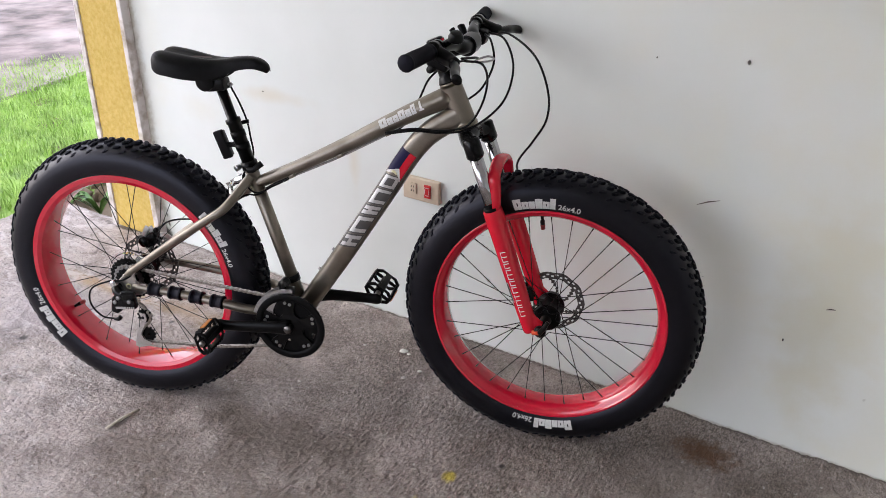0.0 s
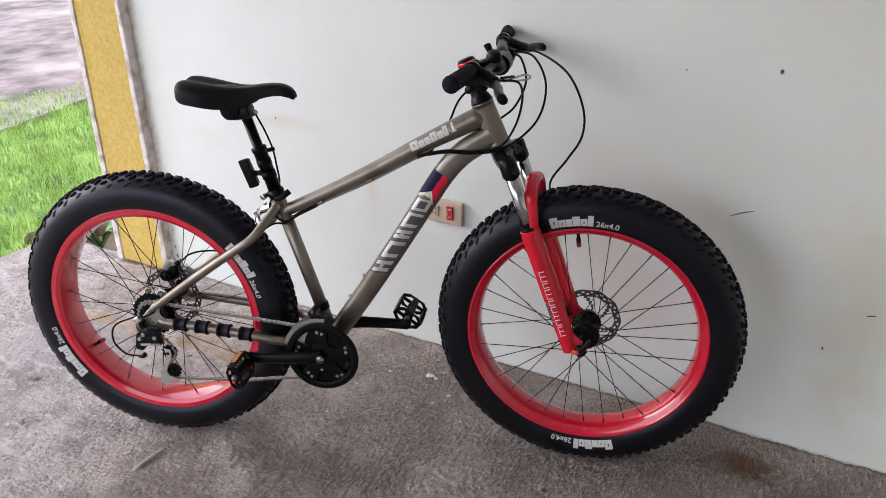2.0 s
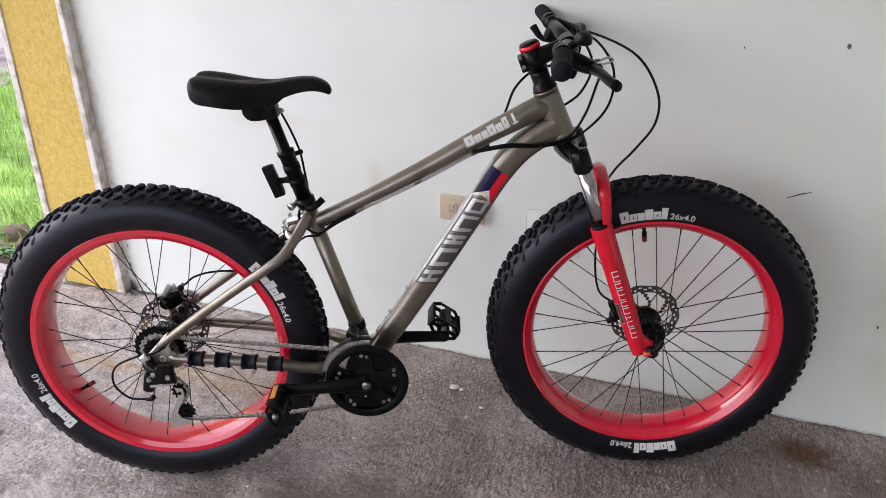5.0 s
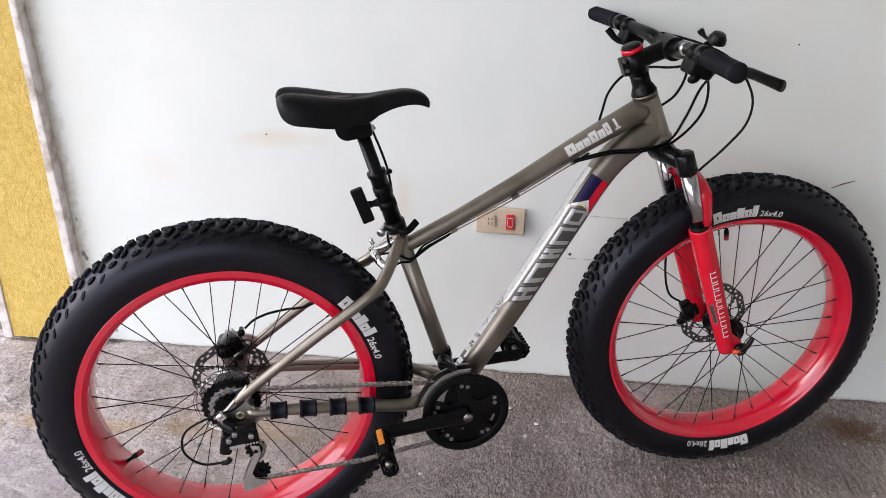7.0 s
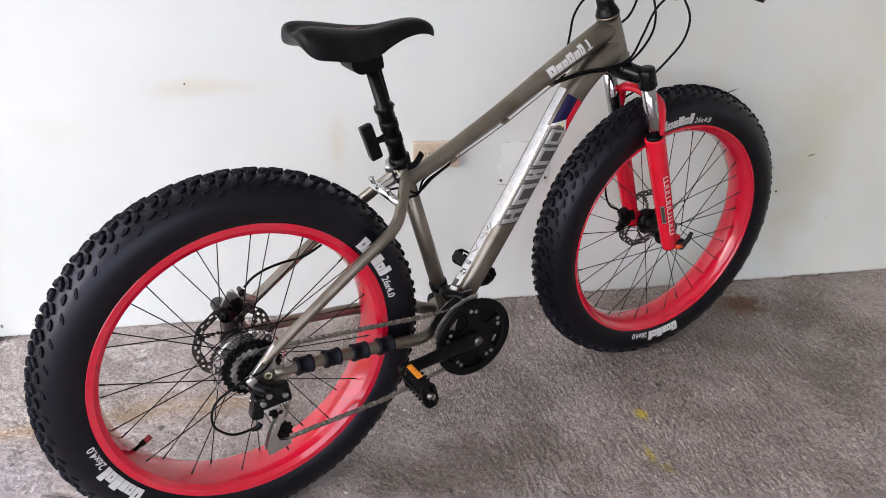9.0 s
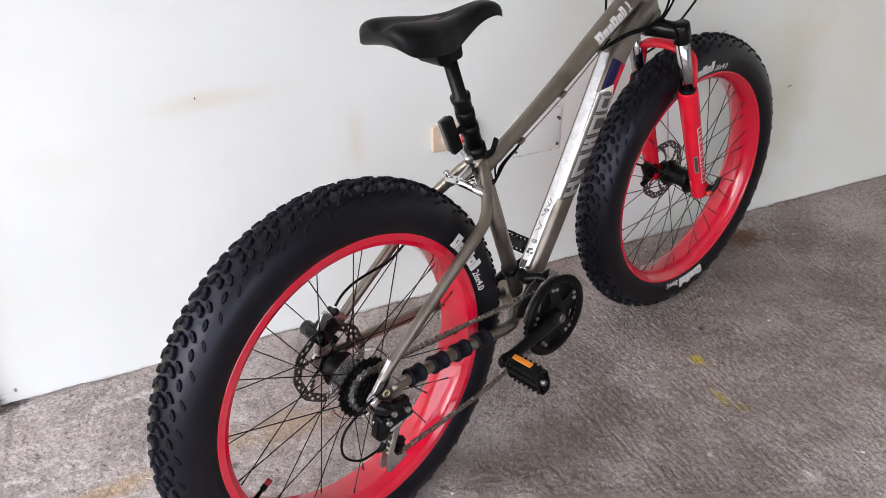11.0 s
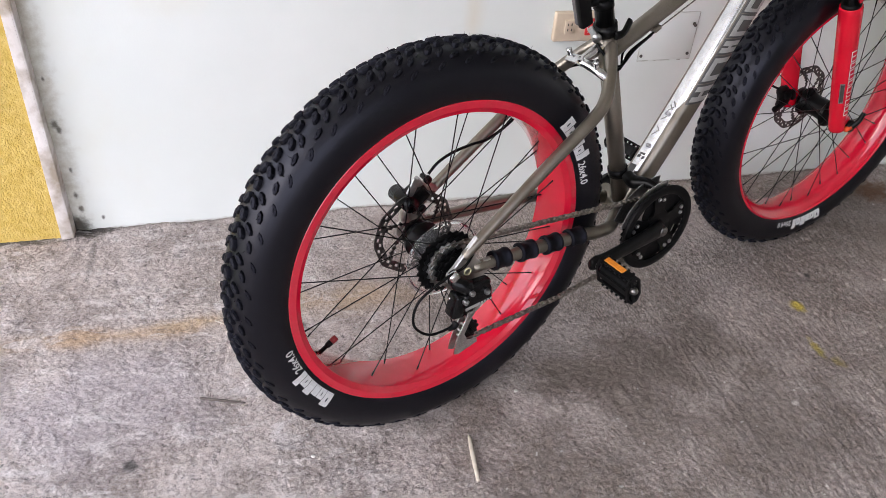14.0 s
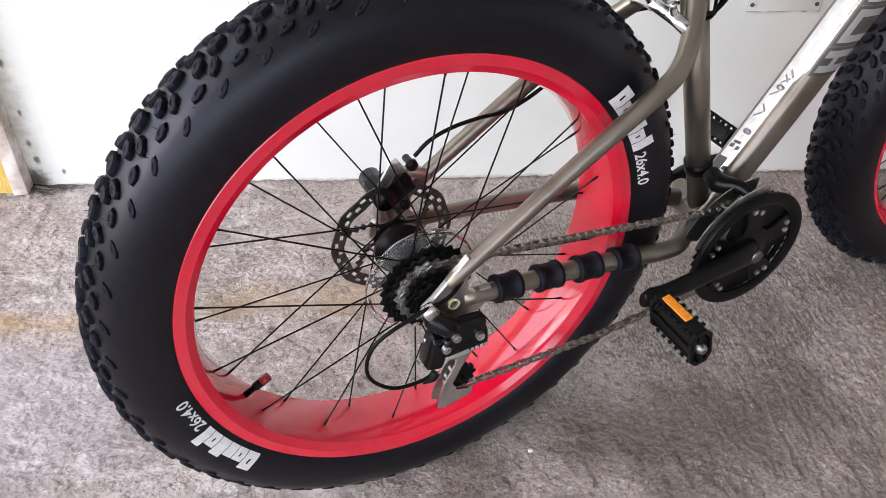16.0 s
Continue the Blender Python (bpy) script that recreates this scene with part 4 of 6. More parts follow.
for wd, top_a in ((0.0195, 126), (0.0145, 142), (0.0135, 142), (0.016, 128), (0.014, 142), (0.0115, 124)):
    top_print("name_print", [(u, u + 0.42 * wd, top_a, 186), (u + 0.58 * wd, u + wd, top_a, 186), (u + 0.42 * wd, u + 0.58 * wd, top_a, top_a + 20), (u + 0.42 * wd, u + 0.58 * wd, 166, 186)], M_WHITEINK, 0.0008, "pale block print on the top tube")
    u += wd + 0.0016
one_print = [(u + 0.009, u + 0.0142, 126, 178), (u + 0.0055, u + 0.0177, 174, 184)]
top_print("name_print", one_print, M_WHITEINK, 0.0008, "pale block print on the top tube")
# ---- saddle and post ----
POST0, POST1 = Vector((0.3435, 0, 0.335)), Vector((0.288, 0, 0.522))
rod("seat_post", [POST0, POST0.lerp(POST1, 0.5), POST0.lerp(POST1, 0.51), POST0.lerp(POST1, 0.56), POST0.lerp(POST1, 0.57), POST1], [0.0165, 0.0165, 0.0185, 0.0185, 0.0125, 0.0125], M_BLACK, "black telescopic seat post", seg=20, n=1)
rod("seat_collar", [POST0.lerp(POST1, -0.1), POST0.lerp(POST1, 0.0)], 0.0205, M_BLACK, "black seat clamp collar", seg=20)
rod("clamp_lever", [(0.350, -0.022, 0.318), (0.366, -0.024, 0.322), (0.386, -0.016, 0.337)], [0.008, 0.007, 0.0075], M_BLACK, "black quick release lever", flat=0.6)
rod("clamp_lever", [(0.33, 0.015, 0.322), (0.322, 0.0, 0.32), (0.315, -0.014, 0.318)], [0.007, 0.006, 0.0085], M_STEEL, "clamp bolt and nut")
bm = bmesh.new()
block(bm, (0.05, 0.04, 0.03), Matrix.Translation((0.283, 0, 0.522)) @ pose(0, 0, 0, 0, -8, 0), 0.008)
part("saddle_clamp", smooth(bm), M_BLACK, bike, "black saddle rail clamp", UP)
XS = [0.141, 0.1435, 0.150, 0.165, 0.19, 0.215, 0.24, 0.265, 0.29, 0.315, 0.34, 0.365, 0.388, 0.405, 0.414, 0.418]
HALF = [0.03, 0.044, 0.056, 0.063, 0.0655, 0.063, 0.0555, 0.047, 0.037, 0.030, 0.0255, 0.0225, 0.020, 0.0165, 0.0115, 0.005]
TOPZ = [0.588, 0.594, 0.600, 0.602, 0.599, 0.595, 0.591, 0.588, 0.587, 0.587, 0.589, 0.591, 0.589, 0.582, 0.574, 0.566]
LOWZ = [0.582, 0.573, 0.561, 0.552, 0.548, 0.543, 0.539, 0.538, 0.542, 0.550, 0.559, 0.5645, 0.565, 0.5605, 0.556, 0.559]
UPPER = spline(list(zip(XS, HALF, TOPZ)), 4)
LOWER = spline([(x, z, 0) for x, z in zip(XS, LOWZ)], 4)
bm = bmesh.new()
rings = []
for (x, w, zt), (_, zb, _) in zip(UPPER, LOWER):
    ring = []
    for k in range(25):
        a = math.pi * k / 24
        y = w * math.copysign(abs(math.cos(a)) ** 0.7, math.cos(a))
        z = zb + (zt - zb) * math.sin(a) ** 0.55
        dip = min(0.013, 0.35 * (z - zb)) * math.exp(-((y / 0.016) ** 2)) * max(0.0, min(1.0, (0.33 - x) / 0.08))
        ring.append(bm.verts.new((x, y, z - dip)))
    for k in range(1, 6):
        f = k / 6
        ring.append(bm.verts.new((x, -w + 2 * w * f, zb + min(0.008, 0.25 * (zt - zb)) * math.sin(math.pi * f))))
    rings.append(ring)
for a, b in zip(rings, rings[1:]):
    for k in range(len(a)):
        q = (k + 1) % len(a)
        bm.faces.new((a[k], b[k], b[q], a[q]))
bm.faces.new(rings[0])
bm.faces.new(rings[-1][::-1])
bmesh.ops.recalc_face_normals(bm, faces=bm.faces[:])
M_SADDLE = material("saddle_vinyl", (0.004, 0.004, 0.0045), 0.42, 0.0, (0.007, 0.007, 0.0075), 60, spec=0.14, bump=0.0004, bump_scale=500)
saddle = part("saddle", smooth(bm, 60), M_SADDLE, bike, "black vinyl saddle with a centre groove", UP)
bm = bmesh.new()
g = [[bm.verts.new((0.20 + 0.075 * u / 6, (0.006 + 0.004 * math.sin(u / 6 * math.pi)) * (v - 2) / 2, 0.583 + 0.0008 * abs(v - 2))) for u in range(7)] for v in range(5)]
for r0, r1 in zip(g, g[1:]):
    for u in range(6):
        bm.faces.new((r0[u], r0[u + 1], r1[u + 1], r1[u]))
part("saddle_insert", smooth(bm), M_VINYLRED, saddle, "dull red vinyl insert in the groove")
for s in (-1, 1):
    rod("saddle_rail", [(0.175, s * 0.026, 0.562), (0.20, s * 0.024, 0.548), (0.25, s * 0.021, 0.537), (0.30, s * 0.021, 0.541), (0.33, s * 0.016, 0.562)], 0.0035, M_BLACK, parent=saddle)
bm = bmesh.new()
lathe(bm, [(-0.03, 0.004), (-0.026, 0.022), (0.026, 0.022), (0.03, 0.004)], 20, (0.262, 0, 0.53))
part("saddle_base", smooth(bm), M_PLASTIC, saddle, "black plastic saddle base")
rod("post_lever", [(0.302, 0.0, 0.52), (0.310, 0.008, 0.523), (0.312, 0.011, 0.518)], [0.005, 0.004, 0.006], M_STEEL, "steel cable lever of the seat post", seg=10)
rod("cable", [(0.310, 0.01, 0.517), (0.326, 0.018, 0.474), (0.339, 0.022, 0.43), (0.345, 0.022, 0.386), (0.348, 0.022, 0.345), (0.334, 0.014, 0.315), (0.33, -0.012, 0.295), (0.346, -0.023, 0.275), (0.372, -0.024, 0.262), (0.41, -0.014, 0.28), (0.45, -0.012, 0.3)], 0.0024, M_PLASTIC, "black cable", seg=8)
rod("cable_guide", [(0.318, 0, 0.425), (0.332, 0.014, 0.428), (0.344, 0.022, 0.43)], 0.005, M_BLACK, "black cable guide", seg=10)

# tail light on the post
M_LENS = material("smoky_lens", (0.09, 0.085, 0.085), 0.12, 0.0, (0.13, 0.12, 0.12), 90, spec=0.5)
axis_m = aim((0.2835, -0.001, 0.3745), Vector((0.2835, -0.001, 0.3745)) + Vector((-0.0235, 0, 0.0695)))
bm = bmesh.new()
block(bm, (0.024, 0.0135, 0.072), axis_m @ pose(0, 0, 0, 0, 0, 90) @ pose(0, -0.004, 0), 0.004, 2)
tail_light = part("tail_light", smooth(bm), M_PLASTIC, bike, "black rectangular tail light", UP)
bm = bmesh.new()
block(bm, (0.022, 0.009, 0.066), axis_m @ pose(0, 0, 0, 0, 0, 90) @ pose(0, 0.0065, 0), 0.003, 2)
part("lens", smooth(bm), M_LENS, tail_light, "smoky clear lens with a pale sheen")
bm = bmesh.new()
block(bm, (0.012, 0.0015, 0.046), axis_m @ pose(0, 0, 0, 0, 0, 90) @ pose(-0.002, 0.0112, 0.003), 0.0005, 1)
part("lens", bm, M_PEARL, tail_light, "pale strip of the lens")
rod("light_bracket", [(0.288, 0.0, 0.372), (0.305, 0.001, 0.374), (0.325, 0, 0.378)], [0.009, 0.006, 0.011], M_PLASTIC, "black light bracket", seg=12)
for f in (0.2, 0.36):
    rod("light_bracket", [POST0.lerp(POST1, f - 0.04), POST0.lerp(POST1, f + 0.04)], 0.0178, M_PLASTIC, "black light strap", seg=18)

# ---- fork and front end ----
AX = (HEAD_TOP - HEAD_LOW).normalized()
FW = Vector((AX.z, 0, -AX.x))
rod("steerer_race", [HEAD_LOW, HEAD_LOW - 0.012 * AX], [0.027, 0.022], M_BLACK, "black headset race", UPS, 24)
for s in (-1, 1):
    top = Vector((0.917, s * 0.068, 0.437))
    low = Vector((1.068, s * 0.071, 0.0))
    d = (low - top).normalized()
    rod("crown", [HEAD_LOW - 0.018 * AX, (0.901, s * 0.035, 0.436), top + 0.004 * d], [0.026, 0.0195, 0.0185], M_GLOSS, "glossy black fork crown", UPS, 18)
    rod("crown_cap", [top - 0.016 * d, top - 0.013 * d, top + 0.026 * d, top + 0.03 * d], [0.016, 0.0195, 0.0205, 0.0175], M_GLOSS, "black dust cap", UPS, 20, n=1)
    rod("stanchion", [top + 0.02 * d, top + 0.175 * d], 0.0155, M_CHROME, "polished steel stanchion", UPS, 24)
    rod("fork_leg", [top + 0.158 * d, top + 0.17 * d, top + 0.30 * d, top + 0.44 * d, top + 0.475 * d], [0.0215, 0.0235, 0.022, 0.019, 0.0175], M_RED, "glossy red fork leg", UPS, 22, n=4)
    rod("dust_seal", [top + 0.15 * d, top + 0.16 * d], 0.0195, M_PLASTIC, "black rubber seal", UPS, 20)
    rod("fork_end", [low - 0.03 * d, low + Vector((0.012, 0, 0.006)), Vector((1.096, s * 0.071, 0.0))], [0.0165, 0.018, 0.015], M_RED, "red dropout", UPS, 16, flat=0.7)
rod("fork_arch", [(0.975, -0.075, 0.255), (0.974, -0.072, 0.33), (0.968, -0.06, 0.368), (0.965, 0, 0.383), (0.968, 0.06, 0.368), (0.974, 0.072, 0.33), (0.975, 0.075, 0.255)], [0.014, 0.013, 0.015, 0.016, 0.015, 0.013, 0.014], M_RED, "glossy red fork brace", UPS, 16, flat=0.75)
# pale outlined print on the drive side leg
top, low = Vector((0.917, -0.068, 0.437)), Vector((1.068, -0.071, 0.0))
d = (low - top).normalized()
nrm = Vector((-0.06, -0.998, 0)).normalized()
acr = d.cross(nrm).normalized()
bm = bmesh.new()


def leg_bar(bm, s0, s1, a0, a1):
    """One printed bar on the drive side leg, between two distances and two angles."""
    g = []
    for v in range(4):
        a = radians(a0 + (a1 - a0) * v / 3)
        g.append([bm.verts.new(top + d * s + (float(np.interp(s, [0.17, 0.30, 0.44], [0.0235, 0.022, 0.019])) + 0.0008) * (math.cos(a) * nrm + math.sin(a) * acr)) for s in (s0, s1)])
    for r0, r1 in zip(g, g[1:]):
        bm.faces.new((r0[0], r0[1], r1[1], r1[0]))


s = 0.255
for wd, bars in ((0.026, 3), (0.013, 2), (0.026, 3), (0.013, 2), (0.016, 2), (0.012, 1), (0.015, 2), (0.026, 3)):
    for k in range(bars):
        s0 = s + (wd - 0.0022) * (k / (bars - 1) if bars > 1 else 0.5)
        leg_bar(bm, s0, s0 + 0.0022, -18, 15)
    leg_bar(bm, s, s + wd, 12, 16)
    s += wd + 0.0035
part("leg_print", smooth(bm), M_WHITEINK, bike, "thin pale block print on the fork leg", UPS)
for s0, s1, a0, a1, mat, lab in ((0.335, 0.388, 30, 56, M_STEEL, "grey edge of a small sticker"), (0.338, 0.385, 33, 53, M_DARKINK, "dark field of a small sticker")):
    bm = bmesh.new()
    leg_bar(bm, s0, s1, a0, a1)
    for v in bm.verts:
        v.co += 0.0006 * (mat == M_DARKINK) * nrm
    part("leg_sticker", smooth(bm), mat, bike, lab, UPS)
# axle, lever, caliper
rod("axle", [(1.0965, -0.088, -0.002), (1.0965, 0.088, -0.002)], 0.0065, M_BLACK, "black front axle", UPS, 14)
rod("axle_lever", [(1.0965, -0.082, -0.004), (1.0965, -0.092, -0.004)], [0.015, 0.013], M_BLACK, "black quick release nut", UPS, 16)
rod("axle_lever", [(1.0965, -0.09, -0.004), (1.106, -0.096, 0.012), (1.115, -0.095, 0.03)], [0.007, 0.006, 0.005], M_BLACK, "black quick release lever", UPS, 12)
rod("hub_reflector", [(1.078, -0.089, -0.008), (1.098, -0.09, -0.004)], [0.006, 0.006], M_AMBERRED, "orange red quick release tab", UPS, 8)


def caliper(m):
    bm = bmesh.new()
    block(bm, (0.046, 0.020, 0.026), m, 0.006)
    block(bm, (0.022, 0.034, 0.022), m @ pose(-0.006, 0, 0.004), 0.006)
    block(bm, (0.012, 0.012, 0.05), m @ pose(0.024, 0, -0.008), 0.004)
    block(bm, (0.03, 0.008, 0.012), m @ pose(0.0, -0.014, 0.016), 0.003)
    for x in (-0.022, 0.022):
        tube(bm, [m @ Vector((x, 0, 0.008)), m @ Vector((x, 0, 0.02)), m @ Vector((x, 0, 0.0205)), m @ Vector((x, 0, 0.026))], [0.0045, 0.0045, 0.007, 0.006], 10)
    return smooth(bm)


part("brake_caliper", caliper(Matrix.Translation((1.035, 0.064, 0.018)) @ pose(0, 0, 0, 0, 65, 0)), M_BLACK, bike, "black disc brake caliper", UPS)
bm = bmesh.new()
at = Matrix.Translation((0.006, 0.066, 0.067)) @ pose(0, 0, 0, 0, -32, 0)
block(bm, (0.05, 0.03, 0.036), at, 0.009, 3)
block(bm, (0.024, 0.04, 0.026), at @ pose(-0.016, 0.004, 0.006), 0.009, 3)
tube(bm, [at @ Vector((-0.016, 0.03, 0.004)), at @ Vector((-0.016, 0.036, 0.004)), at @ Vector((-0.016, 0.0365, 0.004)), at @ Vector((-0.016, -0.02, 0.004))], [0.012, 0.0135, 0.0145, 0.0145], 18)
rear_caliper = part("brake_caliper", smooth(bm, 35), M_GLOSS, bike, "black disc brake caliper", UP)
bm = bmesh.new()
block(bm, (0.034, 0.005, 0.016), at @ pose(0.006, -0.012, 0.026, 0, -28, 0), 0.003, 2)
block(bm, (0.012, 0.012, 0.02), at @ pose(0.02, -0.006, 0.022), 0.003, 2)
part("arm", smooth(bm), M_STEEL, rear_caliper, "grey steel brake arm")
for q in ((0.028, 0.066, 0.098), (0.02, 0.07, 0.04)):
    bm = tube(bmesh.new(), [(q[0], q[1] + 0.008, q[2]), (q[0], q[1] - 0.008, q[2]), (q[0], q[1] - 0.0085, q[2]), (q[0], q[1] - 0.014, q[2])], [0.005, 0.005, 0.0078, 0.007], 12)
    part("bolt", smooth(bm), M_BLACK, rear_caliper, "black mounting bolt")
rod("caliper_mount", [(0.06, 0.08, 0.06), (0.03, 0.076, 0.075), (0.0, 0.074, 0.05), (-0.008, 0.076, 0.026), (-0.002, 0.08, 0.008)], [0.008, 0.009, 0.009, 0.009, 0.008], M_DROP, "bare forged caliper mount", seg=12)

# stem, bar, grips, levers
S0, S1 = HEAD_TOP, HEAD_TOP + 0.085 * AX
rod("spacer", [S0, S0 + 0.003 * AX, S0 + 0.014 * AX, S0 + 0.016 * AX, S0 + 0.03 * AX, S0 + 0.041 * AX], [0.026, 0.0245, 0.0205, 0.0185, 0.0185, 0.0185], M_BLACK, "stacked black headset spacers", UPS, 24, n=1)
rod("stem", [S0 + 0.041 * AX, S0 + 0.0855 * AX], 0.0205, M_BLACK, "black handlebar stem", UPS, 24)
rod("stem", [S0 + 0.064 * AX, (0.85, 0, 0.629), (0.887, 0, 0.643)], [0.0195, 0.017, 0.018], M_BLACK, "black stem extension", UPS, 20)
bm = lathe(bmesh.new(), [(-0.024, 0.018), (-0.023, 0.0225), (0.023, 0.0225), (0.024, 0.018)], 24, (0.889, 0, 0.643))
part("bar_clamp", smooth(bm), M_BLACK, bike, "black bar clamp", UPS)
bm = bmesh.new()
block(bm, (0.014, 0.026, 0.034), Matrix.Translation(S0 + 0.064 * AX - 0.0225 * FW) @ pose(0, 0, 0, 0, -21, 0), 0.003, 2)
stem_clamp = part("stem_clamp", smooth(bm), M_BLACK, bike, "black stem clamp with two bolts", UPS)
for k in (0.058, 0.078):
    bm = lathe(bmesh.new(), [(-0.0155, 0.002), (-0.015, 0.004), (-0.012, 0.0042)], 12, S0 + k * AX - 0.0235 * FW)
    part("clamp_bolt", smooth(bm), M_DISC, stem_clamp, "small steel bolt")
rod("red_spacer", [S0 + 0.086 * AX, S0 + 0.094 * AX], 0.0212, M_RED, "bright red spacer ring", UPS, 24)
rod("top_cap", [S0 + 0.0945 * AX, S0 + 0.098 * AX, S0 + 0.100 * AX], [0.0195, 0.0185, 0.015], M_BLACK, "black stem cap", UPS, 24, n=1)
# the bar sits slightly tipped in its clamp
UPB = UPS @ Matrix.Translation((0.889, 0, 0.643)) @ Matrix.Rotation(radians(-1.5), 4, "X") @ Matrix.Translation((-0.889, 0, -0.643))
BAR = [(0.855, -0.334, 0.661), (0.866, -0.19, 0.661), (0.878, -0.085, 0.656), (0.889, -0.045, 0.644), (0.889, 0.045, 0.644), (0.876, 0.085, 0.656), (0.861, 0.19, 0.662), (0.846, 0.354, 0.664)]
rod("handlebar", BAR, [0.011, 0.011, 0.013, 0.0158, 0.0158, 0.013, 0.011, 0.011], M_BLACK, "black riser handlebar", UPB, 18)
for s in (-1, 1):
    g0, g1 = (Vector((0.855, -0.336, 0.661)), Vector((0.8645, -0.215, 0.661))) if s < 0 else (Vector((0.846, 0.356, 0.664)), Vector((0.8588, 0.222, 0.6625)))
    pts, rs = [], []
    for k in range(41):
        pts.append(g0.lerp(g1, k / 40))
        rs.append(0.0152 + (0.0010 if k % 2 else -0.0009) * (4 < k < 37) + (0.0015 if k < 2 or k > 38 else 0))
    rs[0] = 0.014
    rod("grip", pts, rs, M_TREAD, "black ribbed rubber grip", UPB, 18, n=1)
    c, dz = Vector((0.865 if s < 0 else 0.860, s * 0.195, 0.6625)), (0.014 if s > 0 else 0.012)
    rod("lever_clamp", [c - Vector((0, 0.011, 0)), c + Vector((0, 0.011, 0))], 0.0165, M_BLACK, "black brake lever clamp", UPB, 18)
    rod("lever_body", [c + Vector((0.006, 0, -0.004)), c + Vector((0.034, s * 0.006, -0.016)), c + Vector((0.05, s * 0.02, -0.02))], [0.015, 0.0145, 0.012], M_BLACK, "black brake lever body", UPB, 14)
    rod("brake_lever", [c + Vector((0.046, s * 0.012, -0.01 - dz)), c + Vector((0.06, s * 0.05, -0.01 - dz)), c + Vector((0.068, s * 0.085, -0.013 - dz)), c + Vector((0.08, s * 0.115, -0.018 - dz))], [0.0095, 0.0105, 0.0105, 0.0115], M_BLACK, "black two finger brake lever", UPB, 12, flat=0.8)
    c = Vector((0.864, s * 0.163, 0.6615))
    bm = bmesh.new()
    block(bm, (0.046, 0.046, 0.034), Matrix.Translation(c + Vector((0.008, 0, -0.024))) @ pose(0, 0, 0, 0, 20, 0), 0.009, 3)
    part("shifter", smooth(bm), M_PLASTIC, bike, "black gear shifter pod", UPB)
    thumb = (Vector((0, -0.01, -0.034)), Vector((-0.022, 0.0, -0.03)), Vector((-0.04, 0.012, -0.008))) if s > 0 else (Vector((0.012, 0.01, -0.034)), Vector((0.0, -0.008, -0.04)), Vector((-0.008, -0.022, -0.04)))
    rod("shift_lever", [c + q for q in thumb], [0.006, 0.0055, 0.008], M_PLASTIC, "black thumb lever", UPB, 10, flat=1.4)
    rod("shifter_clamp", [c - Vector((0, 0.008, 0)), c + Vector((0, 0.008, 0))], 0.0155, M_BLACK, "black shifter clamp", UPB, 16)
    rod("bar_print", [(0.8735, s * 0.102, 0.6573), (0.8718, s * 0.112, 0.6583)], 0.0126, M_PEARL if s < 0 else M_DISC, "pale print band on the bar", UPB, 16)
# bell on the drive side of the bar
bm = lathe(bmesh.new(), [(-0.016, 0.004), (-0.014, 0.014), (-0.004, 0.0195), (0.006, 0.0205), (0.008, 0.018)], 24)
bell = part("bell", smooth(bm), M_BLACK, bike, "small black bell", UPB @ Matrix.Translation((0.902, -0.16, 0.682)) @ pose(0, 0, 0, -70, 0, 20) @ Matrix.Diagonal((0.8, 0.8, 0.8, 1)))
rod("bell_mount", [(0.874, -0.155, 0.664), (0.898, -0.158, 0.68)], 0.007, M_PLASTIC, "black bell mount", UPB, 10)
rod("bell_hammer", [(0.894, -0.146, 0.68), (0.89, -0.136, 0.684), (0.887, -0.129, 0.69), (0.884, -0.128, 0.694)], [0.003, 0.003, 0.006, 0.006], M_PLASTIC, "black bell striker", UPB, 10)

# cables
CABLES = [
    [(0.915, 0.205, 0.64), (0.965, 0.14, 0.642), (1.032, 0.03, 0.615), (1.067, -0.02, 0.552), (1.068, -0.022, 0.49), (1.038, 0.0, 0.43), (1.004, 0.035, 0.37), (1.0, 0.1, 0.30), (0.99, 0.1, 0.15), (1.0, 0.09, 0.06), (1.03, 0.07, 0.035)],
    [(0.905, 0.16, 0.645), (0.955, 0.09, 0.64), (0.985, 0.02, 0.59), (0.968, -0.02, 0.52), (0.9, -0.034, 0.462), (0.83, -0.032, 0.447), (0.77, -0.03, 0.447), (0.70, -0.018, 0.432)],
    [(0.905, -0.16, 0.635), (0.935, -0.11, 0.62), (0.938, -0.05, 0.57), (0.922, -0.034, 0.51), (0.89, -0.036, 0.466), (0.83, -0.034, 0.452), (0.77, -0.03, 0.452), (0.70, -0.02, 0.436)],
    [(0.905, -0.19, 0.645), (0.925, -0.12, 0.635), (0.90, -0.01, 0.605), (0.87, 0.04, 0.597), (0.825, 0.048, 0.583), (0.79, 0.04, 0.552), (0.772, 0.028, 0.512), (0.75, 0.014, 0.462), (0.72, 0.012, 0.448)],
]
CABLES.append([(0.905, 0.12, 0.645), (0.928, 0.06, 0.64), (0.9415, 0.016, 0.6), (0.9212, 0.008, 0.55), (0.8904, 0.024, 0.518), (0.855, 0.034, 0.496), (0.80, 0.034, 0.474), (0.72, 0.018, 0.443)])
rod("cable_end", [(0.922, -0.115, 0.63), (0.945, -0.108, 0.637), (0.957, -0.102, 0.632), (0.948, -0.102, 0.626), (0.925, -0.108, 0.624)], 0.0021, M_STEEL, "small bent steel wire loop", UP, 8)
for pts in CABLES:
    rod("cable", pts, 0.0026, M_PLASTIC, "black cable housing", UP, 8, n=10)
